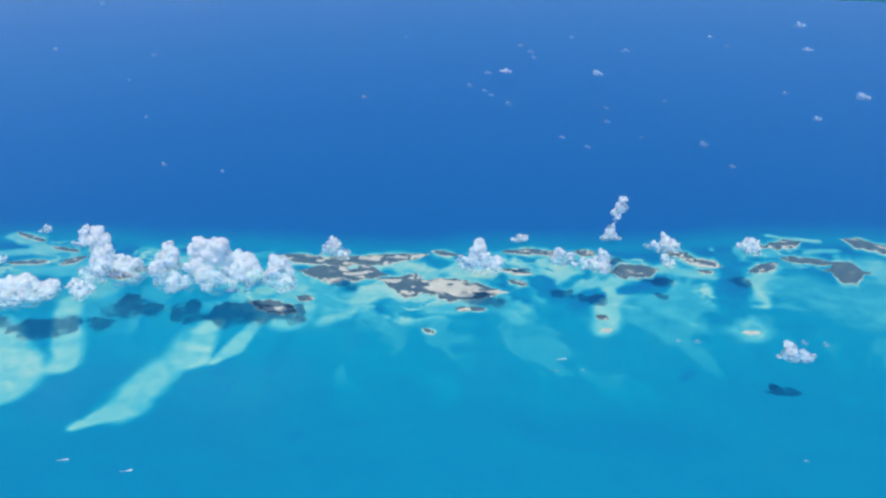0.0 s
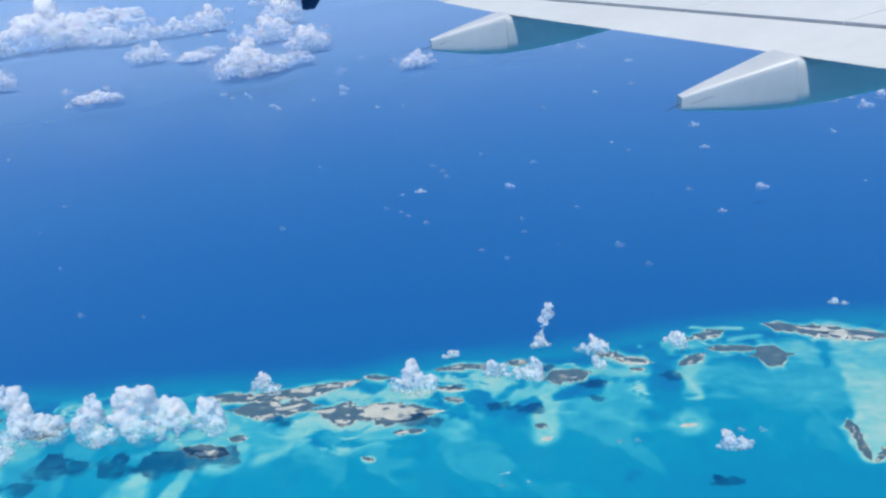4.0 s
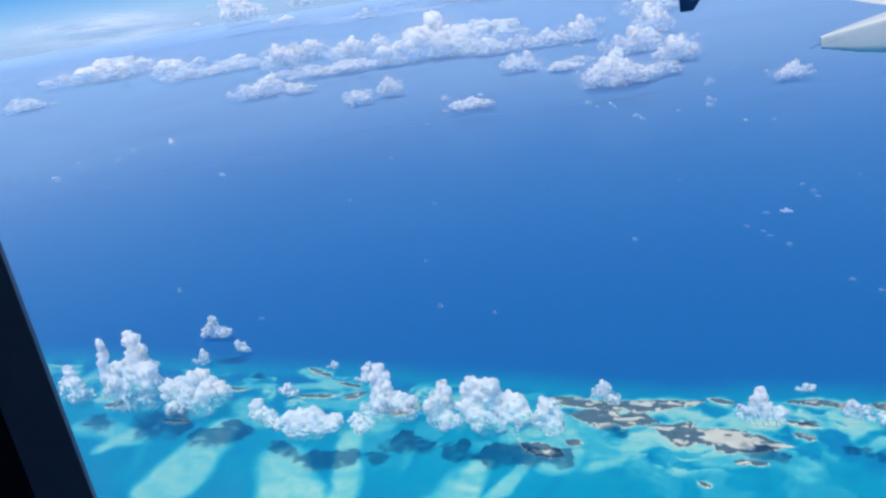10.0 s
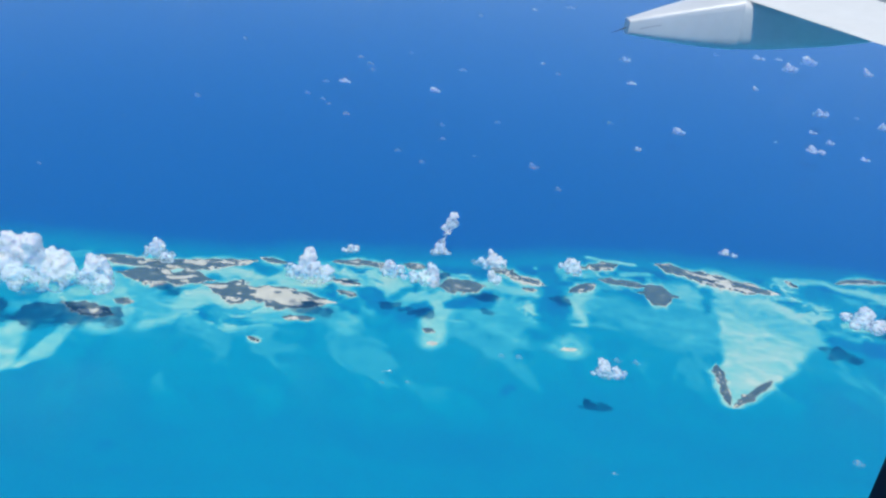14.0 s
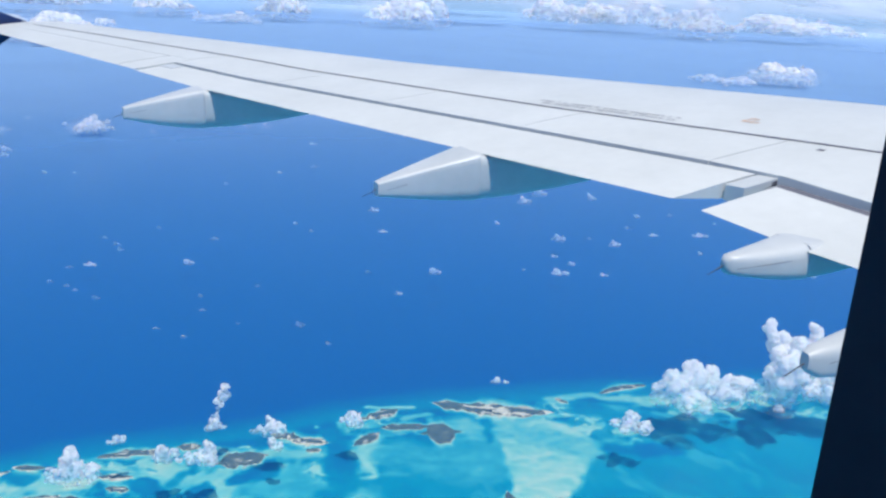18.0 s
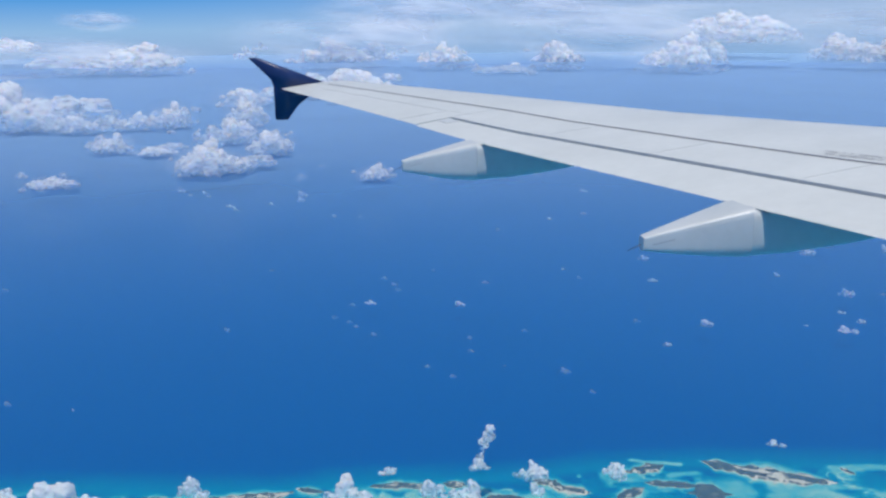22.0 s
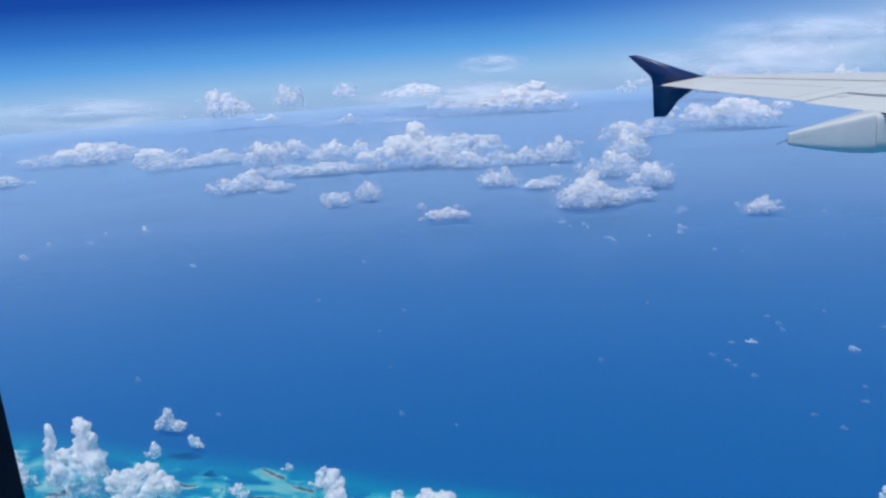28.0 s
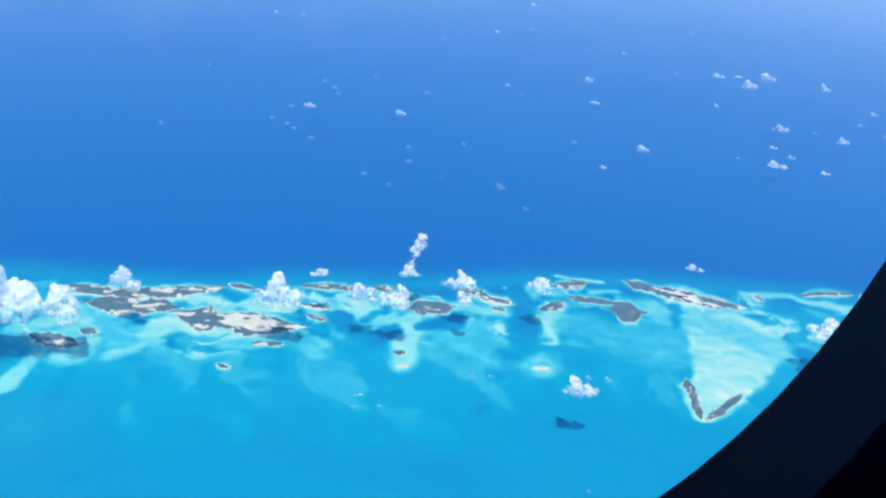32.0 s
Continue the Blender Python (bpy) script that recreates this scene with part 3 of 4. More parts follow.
def puffs(seed, width, height, depth, towers=4, ragged=False):
    """Centres and radii of a cumulus heap: big domes on a low base, each budding smaller ones, and those smaller yet."""
    rng = random.Random(seed)
    peaks = []
    for k in range(towers):
        a = (k + rng.uniform(0.1, 0.9)) / towers * 0.8 - 0.4
        peaks.append((a, rng.uniform(-0.3, 0.3), rng.uniform(0.4, 0.95) * (1.1 - abs(a))))
    peaks[0] = (rng.uniform(-0.15, 0.15), 0.0, 1.0)
    out = []

    def bud(c, r, level):
        out.append((c, r))
        if level == 0:
            return
        for _ in range(6 if level == 2 else 5):
            a, up = rng.uniform(0, 2 * math.pi), rng.uniform(-0.25, 1.0)
            k = math.sqrt(max(0.0, 1 - up * up))
            bud(c + Vector((math.cos(a) * k, math.sin(a) * k, up)) * r * rng.uniform(0.75, 1.0), r * rng.uniform(0.4, 0.68), level - 1)

    for a, c, h in peaks:
        r = rng.uniform(0.11, 0.17) * width * (1.15 if towers < 5 else 0.95)
        z = r * 0.4
        x, y = a * width, c * width * depth
        while z < max(h * height - r, r):
            bud(Vector((x, y, z)), r, 2 if r > 0.07 * width else 1)
            x, y, z, r = x + rng.gauss(0, 0.35) * r, y + rng.gauss(0, 0.3) * r, z + r * 0.8, max(r * rng.uniform(0.82, 0.99), 0.05 * width)
    for _ in range(5 if ragged else 9):
        u = rng.uniform(-0.45, 0.45)
        r = rng.uniform(0.06, 0.11) * width
        bud(Vector((u * width, rng.uniform(-0.4, 0.4) * width * depth * (1 - abs(u)), r * rng.uniform(0.5, 1.6))), r, 1)
    return out


ICO = bmesh.new()
bmesh.ops.create_icosphere(ICO, subdivisions=2, radius=1.0)
ICO_V = np.array([v.co[:] for v in ICO.verts])
ICO_F = np.array([[v.index for v in f.verts] for f in ICO.faces])
ICO.free()


def heap_mesh(name, balls, width, mat, voxel, relief, seed, ease=3):
    """Melts the puffs into one skin and roughens it like a cauliflower."""
    verts = np.concatenate([ICO_V * r + np.array(c) for c, r in balls])
    faces = np.concatenate([ICO_F + k * len(ICO_V) for k in range(len(balls))])
    raw = bpy.data.meshes.new(name)
    raw.from_pydata(verts.tolist(), [], faces.tolist())
    ob = bpy.data.objects.new(name, raw)
    scene.collection.objects.link(ob)
    rm = ob.modifiers.new("melt", "REMESH")
    rm.mode = "VOXEL"
    rm.voxel_size = width / voxel
    dg = bpy.context.evaluated_depsgraph_get()
    me = bpy.data.meshes.new_from_object(ob.evaluated_get(dg))
    bpy.data.objects.remove(ob)
    bpy.data.meshes.remove(raw)
    n = len(me.vertices)
    ends = np.empty(len(me.edges) * 2, np.int32)
    me.edges.foreach_get("vertices", ends)
    ends = ends.reshape(-1, 2)
    near = np.maximum(np.bincount(ends.ravel(), minlength=n), 1)[:, None]
    flat = np.empty(n * 3)
    me.vertices.foreach_get("co", flat)
    flat = flat.reshape(-1, 3)
    for _ in range(ease):
        total = np.stack([np.bincount(ends[:, 0], flat[ends[:, 1], k], n) + np.bincount(ends[:, 1], flat[ends[:, 0], k], n) for k in range(3)], 1)
        flat = 0.4 * flat + 0.6 * total / near
    me.vertices.foreach_set("co", flat.ravel())
    me.update()
    co, no = np.empty(n * 3), np.empty(n * 3)
    me.vertices.foreach_get("co", co)
    me.vertices.foreach_get("normal", no)
    co, no = co.reshape(-1, 3), no.reshape(-1, 3)
    push = np.stack([fbm3(co + seed * 11.7 + 31 * k, width * 0.16, 2) - 0.5 for k in range(3)], 1)
    billow = np.abs(fbm3(co + seed * 5.1, width * 0.09, 2, 0.4) - 0.5)
    co = co + push * (width * relief) + no * (width * relief * 0.6 * (0.15 - billow))[:, None]
    crumb = fbm3(co + seed * 3.3, width * 0.035, 2, 0.5) - 0.5
    co = co + no * (width * 0.022 * crumb)[:, None]
    co[:, 2] = np.maximum(co[:, 2], 0.02 * width * (fbm3(co * np.array([1, 1, 0]), width * 0.1, 2) - 0.5))
    me.vertices.foreach_set("co", co.ravel())
    me.name = name
    me.materials.clear()
    me.materials.append(mat)
    me.shade_smooth()
    me.update()
    return me


def cumulus(name, seed, width, height, mat, thin=False, depth=0.62, voxel=84, towers=4):
    return heap_mesh(name, puffs(seed, width, height, depth, towers, thin), width, mat, voxel, 0.06 if thin else 0.03, seed, ease=2)


def near_cloud(x, y, z, w, h, how):
    """A cloud over the chain, w wide and about h tall as it looks from the cabin; how: b big, m middling, t thin."""
    k = len(NEAR)
    thin = how == "t"
    w = max(w * 1.12, 0.8 * h)
    tall = min(max(0.45 * w, 1.05 * h - 0.14 * w), (0.7 if thin else 1.0) * w)
    towers = 3 if thin else (8 if w > 34 else 5)
    ob = new("cloud", cumulus("cloud", 100 + k, w * 1.12, tall, CLOUD_THIN if thin else CLOUD, thin, 0.62, 50 if thin else 80, towers))
    ob.matrix_world = pose(x, y, z + 2, 0, 0, random.Random(k).uniform(-20, 20))
    tagged(ob, "thin ragged white cloud drifting over the islands" if thin else "bright heaped white cumulus cloud over the islands", "cloud", "clouds over the islands")
    NEAR.append(ob)


NEAR = []
near_cloud(-229, 395, 24, 35, 36, 'b')
near_cloud(-262, 391, 24, 30, 32, 't')
near_cloud(-294, 388, 24, 31, 33, 'm')
near_cloud(-201, 402, 24, 23, 19, 't')
near_cloud(-180, 438, 24, 16, 13, 't')
near_cloud(-94, 434, 24, 24, 22, 'b')
near_cloud(-79, 470, 24, 9, 6, 't')
near_cloud(-51, 448, 24, 13, 16, 't')
near_cloud(-31, 445, 24, 17, 14, 't')
near_cloud(-27, 481, 24, 8, 10, 't')
near_cloud(1, 472, 24, 14, 14, 'm')
near_cloud(5, 455, 24, 9, 9, 't')
near_cloud(49, 478, 24, 14, 10, 't')
near_cloud(64, 376, 24, 12, 11, 't')
near_cloud(-478, 361, 24, 46, 55, 'b')
near_cloud(-426, 363, 24, 33, 32, 'm')
near_cloud(-528, 355, 24, 27, 24, 'm')
near_cloud(-497, 462, 24, 24, 26, 't')
near_cloud(-457, 445, 24, 12, 11, 't')
near_cloud(-474, 422, 24, 9, 18, 't')
near_cloud(-332, 361, 24, 33, 20, 'm')
near_cloud(-369, 364, 24, 20, 15, 't')
near_cloud(-368, 435, 24, 7, 9, 't')
near_cloud(-333, 423, 24, 14, 13, 't')
near_cloud(-306, 372, 24, 18, 10, 't')
near_cloud(-376, 396, 24, 14, 10, 't')
near_cloud(265, 489, 24, 54, 32, 'b')
near_cloud(324, 487, 24, 53, 57, 'b')
near_cloud(208, 457, 24, 20, 11, 't')
near_cloud(356, 479, 24, 43, 33, 'm')
near_cloud(145, 525, 24, 5, 5, 't')



def leaning_cloud(x, y, z, lean, tall, seed):
    """A thin column of vapour that the wind has tilted: a string of puffs with gaps."""
    rng = random.Random(seed)
    balls = []
    for k in range(44):
        f = rng.random()
        r = tall * (0.062 + 0.03 * math.sin(f * 9 + 0.6)) * rng.uniform(0.6, 1.1)
        balls.append((Vector((lean * f + rng.gauss(0, 0.05) * tall, rng.gauss(0, 0.06) * tall, tall * f)), r))
    ob = new("cloud", heap_mesh("cloud", balls, tall, CLOUD_THIN, 54, 0.06, seed))
    ob.matrix_world = pose(x, y, z)
    tagged(ob, "thin leaning column of white cloud over the islands", "cloud", "clouds over the islands")


leaning_cloud(-30, 486, 23, 9, 27, 911)

SMALL = [cumulus("small_cloud", 300 + k, 1.0, 0.42, CLOUD_SMALL, True, 0.6, 34, 2) for k in range(6)]
FAINT = []
for me in SMALL[:3]:
    me = me.copy()
    me.materials.clear()
    me.materials.append(CLOUD_FAINT)
    FAINT.append(me)
STREWN = []


def small_cloud(x, y, w, faint=False):
    k = len(STREWN)
    ob = new("small_cloud", FAINT[k % 3] if faint else SMALL[k % 6])
    ob.matrix_world = pose(x, y, 14, 0, 0, 40 * k % 60 - 30) @ Matrix.Diagonal((w * 1.1, w * 0.95, w * (0.8 + 0.25 * (k % 3)), 1))
    tagged(ob, "faint scrap of thin cloud over the open sea" if faint else "tiny white fair-weather cloud over the open sea", "cloud", "small clouds over the sea")
    STREWN.append(ob)


small_cloud(-149, 815, 13)
small_cloud(-66, 815, 12)
small_cloud(121, 991, 12)
small_cloud(276, 1063, 15)
small_cloud(303, 1025, 21)
small_cloud(248, 937, 8)
small_cloud(301, 1070, 10)
small_cloud(331, 1064, 23)
small_cloud(297, 873, 15)
small_cloud(264, 768, 18)
small_cloud(350, 852, 15)
small_cloud(391, 1042, 15)
small_cloud(456, 881, 18)
small_cloud(150, 777, 14)
small_cloud(111, 724, 7)
small_cloud(276, 820, 8)
small_cloud(498, 928, 7)
small_cloud(428, 820, 7)
small_cloud(406, 887, 11)
small_cloud(417, 960, 10)
small_cloud(285, 794, 8)
small_cloud(305, 762, 9)
small_cloud(526, 776, 8)
small_cloud(505, 744, 8)
small_cloud(236, 783, 4)
small_cloud(13, 399, 5, True)
small_cloud(73, 408, 5, True)
small_cloud(-43, 364, 3, True)
small_cloud(178, 348, 7, True)
small_cloud(192, 347, 8, True)
small_cloud(66, 320, 3, True)
small_cloud(22, 400, 5, True)
small_cloud(83, 408, 5, True)
small_cloud(-31, 367, 3, True)
small_cloud(158, 548, 6)
small_cloud(-1361, 924, 13)
small_cloud(-1316, 927, 13)
small_cloud(-1252, 922, 23)
small_cloud(-1307, 1010, 17)
small_cloud(-1258, 1050, 19)
small_cloud(-1278, 1107, 18)
small_cloud(-1223, 1141, 26)
small_cloud(-1180, 1063, 13)
small_cloud(-929, 946, 13)
small_cloud(-1305, 1381, 16)
small_cloud(-1099, 1107, 11)
small_cloud(-527, 1334, 16)
small_cloud(-486, 1317, 12)
small_cloud(-420, 1234, 14)
small_cloud(-336, 1311, 19)
small_cloud(-366, 1252, 8)
small_cloud(-376, 1466, 21)
small_cloud(-330, 1279, 15)
small_cloud(-405, 1211, 11)
small_cloud(-505, 1310, 10)
small_cloud(-473, 1299, 8)
small_cloud(-261, 1180, 8)
small_cloud(-227, 1183, 6)
small_cloud(8, 1507, 20)
small_cloud(-27, 1518, 16)
small_cloud(-366, 1575, 14)
small_cloud(-373, 1436, 11)
small_cloud(-711, 1448, 12)
small_cloud(74, 1378, 13)
small_cloud(22, 1184, 9)
small_cloud(-162, 1456, 12)
small_cloud(121, 910, 11)
small_cloud(33, 945, 6)
small_cloud(26, 658, 10, True)
small_cloud(-149, 898, 9, True)
small_cloud(-173, 770, 8, True)
small_cloud(-50, 728, 6, True)
small_cloud(-5, 751, 7, True)
small_cloud(48, 912, 8, True)
small_cloud(45, 622, 6, True)
small_cloud(-78, 662, 7, True)
small_cloud(-512, 825, 9, True)
small_cloud(-631, 557, 10, True)
small_cloud(-158, 761, 7, True)
small_cloud(-135, 874, 10, True)
small_cloud(-497, 750, 5, True)
small_cloud(-150, 750, 7, True)
small_cloud(-57, 643, 7, True)
small_cloud(-129, 856, 8, True)
small_cloud(-46, 890, 11, True)
small_cloud(91, 780, 9, True)
strew = random.Random(21)
for _ in range(30):
    az, dist = radians(strew.uniform(-46, 26)), strew.uniform(640, 1500)
    small_cloud(math.sin(az) * dist, math.cos(az) * dist, dist * strew.uniform(0.004, 0.012), True)

ball = bmesh.new()
bmesh.ops.create_uvsphere(ball, u_segments=48, v_segments=24, radius=1.0)
VEIL = bpy.data.meshes.new("high_cloud")
ball.to_mesh(VEIL)
ball.free()
VEIL.materials.append(CIRRUS)
VEIL.shade_smooth()
VEIL_SOFT = VEIL.copy()
VEIL_SOFT.materials.clear()
VEIL_SOFT.materials.append(VAPOUR)

FAR = [cumulus("far_cloud", 400 + k, 1.0, 0.5, CLOUD_FAR, False, 0.45, 90, 6) for k in range(7)]
FAR_THIN = [cumulus("far_cloud", 450 + k, 1.0, 0.35, CLOUD_FAR_THIN, True, 0.6, 46, 5) for k in range(4)]
FIELD = []


def far_cloud(x, y, z, w, h):
    """A bright heap of the far field, with a thin ragged neighbour."""
    k = len(FIELD)
    turn = math.degrees(math.atan2(-x, y)) + (37 * k % 40) - 20
    ob = new("far_cloud", FAR[k % 7])
    ob.matrix_world = pose(x, y, z, 0, 0, turn) @ Matrix.Diagonal((w * 1.08, w * 1.05, h * 1.8, 1))
    tagged(ob, "bright white cumulus cloud in the hazy distance", "cloud", "far cumulus field")
    soft = new("vapour", VEIL_SOFT)
    soft.parent = ob
    soft.matrix_basis = pose(0, 0, 0.22, 0, 0, math.degrees(math.atan2(-x, y)) - turn) @ Matrix.Diagonal((0.75, 0.30, 0.36, 1))
    tagged(soft, label="soft pale vapour round the heap")
    thin = new("far_cloud", FAR_THIN[k % 4])
    thin.matrix_world = pose(x + 0.45 * w * math.sin(k * 2.1), y + 0.45 * w * math.cos(k * 1.7), z + 4, 0, 0, turn + 25) @ Matrix.Diagonal((w * 1.3, w * 1.2, h * 1.9, 1))
    tagged(thin, "thin ragged cloud beside a far cumulus", "cloud", "far cumulus field")
    FIELD.append(ob)
    scatter = random.Random(k)
    for _ in range(3):
        a, s = scatter.uniform(0, 2 * math.pi), scatter.uniform(0.5, 1.0)
        bit = new("far_cloud", FAR_THIN[scatter.randrange(4)])
        size = w * scatter.uniform(0.12, 0.34)
        bit.matrix_world = pose(x + math.cos(a) * s * w, y + math.sin(a) * s * w, z + scatter.uniform(-6, 0.6 * h), 0, 0, scatter.uniform(0, 360)) @ Matrix.Diagonal((size, size, size * 1.2, 1))
        tagged(bit, "small torn scrap of far cloud", "cloud", "far cumulus field")


far_cloud(-2408, 2003, 26, 304, 75)
far_cloud(-2055, 1972, 26, 150, 63)
far_cloud(-1837, 1976, 26, 192, 42)
far_cloud(-2855, 3209, 78, 190, 145)
far_cloud(-1613, 1934, 26, 98, 83)
far_cloud(-1636, 2108, 26, 113, 68)
far_cloud(-1452, 2028, 26, 106, 68)
far_cloud(-1136, 1893, 26, 215, 121)
far_cloud(-980, 1899, 26, 104, 47)
far_cloud(-1346, 1544, 26, 99, 46)
far_cloud(-1260, 1544, 26, 60, 27)
far_cloud(-986, 1379, 26, 50, 31)
far_cloud(-957, 1447, 26, 48, 45)
far_cloud(-720, 1303, 26, 64, 18)
far_cloud(-766, 1628, 26, 71, 42)
far_cloud(-680, 1606, 26, 79, 19)
far_cloud(-526, 1417, 26, 92, 60)
far_cloud(-574, 1766, 26, 83, 58)
far_cloud(-474, 1622, 26, 80, 55)
far_cloud(-486, 1446, 26, 69, 35)
far_cloud(-870, 1963, 26, 85, 46)
far_cloud(-803, 2004, 26, 85, 65)
far_cloud(-785, 2461, 26, 137, 61)
far_cloud(-1662, 3646, 26, 432, 132)
far_cloud(-2142, 3725, 116, 206, 64)
far_cloud(-2645, 3386, 103, 102, 128)
far_cloud(-2426, 3547, 131, 103, 77)
far_cloud(-2708, 3331, 35, 128, 51)
far_cloud(-2285, 3344, 26, 97, 46)
far_cloud(-542, 2723, 26, 238, 106)
far_cloud(-243, 1383, 26, 45, 28)
far_cloud(-2165, 1558, 26, 97, 37)
far_cloud(-1309, 1812, 26, 190, 34)
far_cloud(-878, 4027, 26, 362, 164)
far_cloud(-413, 4016, 26, 189, 135)
far_cloud(-98, 3831, 26, 171, 46)
far_cloud(87, 4004, 26, 203, 151)
far_cloud(537, 3813, 26, 278, 162)
far_cloud(888, 4205, 125, 460, 153)
far_cloud(1262, 4105, 55, 241, 139)
far_cloud(1454, 4042, 83, 225, 75)
far_cloud(1625, 3974, 50, 298, 174)
far_cloud(1795, 3778, 26, 286, 179)
far_cloud(2122, 3733, 52, 380, 107)
far_cloud(1155, 2151, 26, 97, 23)
far_cloud(1278, 2143, 26, 157, 62)
far_cloud(-653, 2062, 26, 84, 78)

def veil(azimuth, elevation, dist, w, h, label):
    az, el = radians(azimuth), radians(elevation)
    p = Vector((math.sin(az) * math.cos(el), math.cos(az) * math.cos(el), math.sin(el))) * dist
    ob = new("high_cloud", VEIL)
    ob.matrix_world = pose(p.x, p.y, EYE_Z + p.z + h * 0.5, 0, 3, -azimuth) @ Matrix.Diagonal((w * 0.55, w * 0.2, h * 0.75, 1))
    tagged(ob, label, "cloud", "high veils of cloud")


veil(-25.4, -1.01, 4300, 373, 69, "small lens-shaped high cloud")
veil(-7.9, -2.23, 4300, 525, 187, "broad pale sheet of high cloud")
veil(-0.2, -0.87, 4300, 833, 131, "broad pale sheet of high cloud")
veil(-7.4, -1.12, 4300, 1015, 148, "broad pale sheet of high cloud")
veil(4.4, -0.09, 4300, 1474, 114, "broad pale sheet of high cloud")
veil(23.3, 0.19, 4300, 1366, 146, "broad pale sheet of high cloud")
veil(-49.3, -2.61, 4300, 1029, 122, "hazy band of far cloud")
veil(-31.5, -4.27, 4300, 1296, 91, "hazy band of far cloud")
veil(4, -3.0, 4250, 1500, 230, "pale bank of far cloud on the horizon")
veil(21, -3.0, 4250, 1600, 230, "pale bank of far cloud on the horizon")
veil(-11, -3.1, 4250, 1300, 200, "pale bank of far cloud on the horizon")
veil(33, -3.0, 4250, 1400, 200, "pale bank of far cloud on the horizon")
veil(-27, -3.3, 4250, 1200, 130, "pale bank of far cloud on the horizon")

# Two flat discs that carry the painted distance haze.
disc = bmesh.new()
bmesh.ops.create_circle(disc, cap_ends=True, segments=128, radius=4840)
me = bpy.data.meshes.new("painted_haze")
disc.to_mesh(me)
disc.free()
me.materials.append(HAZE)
haze = new("painted_haze", me)
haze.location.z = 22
tagged(haze, "flat sheet painted as bluish distance haze over the far sea", "haze", kind="structure")
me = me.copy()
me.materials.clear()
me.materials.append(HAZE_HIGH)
haze = new("painted_haze", me)
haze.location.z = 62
tagged(haze, "flat sheet painted as bluish distance haze round the far clouds", "haze", kind="structure")

rim = bmesh.new()
bmesh.ops.create_cone(rim, cap_ends=False, segments=128, radius1=4890, radius2=4890, depth=1600)
me = bpy.data.meshes.new("backdrop")
rim.to_mesh(me)
rim.free()
me.materials.append(HORIZON)
me.shade_smooth()
air = new("backdrop", me)
air.location.z = 700
tagged(air, "pale hazy horizon under deep blue sky", "sky", kind="structure")


# ---- boats ----
def boat(x, y, turn, size):
    top = empty("motor_boat", pose(x, y, 0.02, 0, 0, turn), "small white motor boat with a foaming wake", "boat", "boats on the bank")
    bm = bmesh.new()
    rows = []
    for s in (-0.5, -0.2, 0.15, 0.38, 0.5):
        w = 0.14 * math.sqrt(max(0.0, 1 - ((s + 0.1) / 0.62) ** 2)) + 0.005
        rows.append([bm.verts.new((s * size, q * w * size, zz * size)) for q, zz in ((-1, 0.12), (-0.7, 0), (0.7, 0), (1, 0.12))])
    for a, c in zip(rows, rows[1:]):
        for k in range(4):
            bm.faces.new((a[k], a[(k + 1) % 4], c[(k + 1) % 4], c[k]))
    bm.faces.new(rows[0])
    bm.faces.new(rows[-1])
    part("hull", bm, WHITE, top, smooth=False)
    bm = bmesh.new()
    left, right = [], []
    for k in range(9):
        f = k / 8
        left.append(bm.verts.new((-size * (0.4 + 3.0 * f), size * (0.06 + 0.30 * f), 0.02)))
        right.append(bm.verts.new((-size * (0.4 + 3.0 * f), -size * (0.06 + 0.30 * f), 0.02)))
    for k in range(8):
        bm.faces.new((left[k], right[k], right[k + 1], left[k + 1]))
    part("wake", bm, FOAM, top, "white foam trail")


boat(-226, 273, 205, 1.3)
boat(-259, 274, 205, 1.3)
boat(-46, 393, 205, 1.3)


# ---- aircraft wing ----
WING = empty("aircraft_wing", pose(0, 0, EYE_Z + 0.165, 0, 0, 15.4) @ pose(-0.06, 0.10, 0), "pale grey airliner wing with flap fairings and a blue tip fence", "aircraft wing")


def le_x(b):
    return 1.3 + 0.52 * (15 - b)


def te_x(b):
    return 0.31 * (15 - b) if b > 3.75 else 3.4875 + 0.1 * (3.75 - b)


def le_z(b):
    return float(np.interp(b, [0, 5.6, 7.2, 9, 15], [-0.95, -1.06, -1.10, -1.14, -1.13]))


def te_z(b):
    return float(np.interp(b, [0, 3, 3.75, 5.7, 9, 10.5, 15], [-1.26, -1.245, -1.205, -1.215, -1.24, -1.215, -1.17]))


def half(u):
    return max(0.0, 2.969 * math.sqrt(u) - 1.26 * u - 3.516 * u * u + 2.843 * u ** 3 - 1.036 * u ** 4)


def surface(b, u, upper, inset=0.0):
    c = le_x(b) - te_x(b)
    t = 0.105 * c * half(u) * 0.5
    z = le_z(b) + (te_z(b) - le_z(b)) * u
    z += (t * 1.15 - inset) if upper else (-t * 1.0 + inset)
    return Vector((le_x(b) - c * u, b, z))


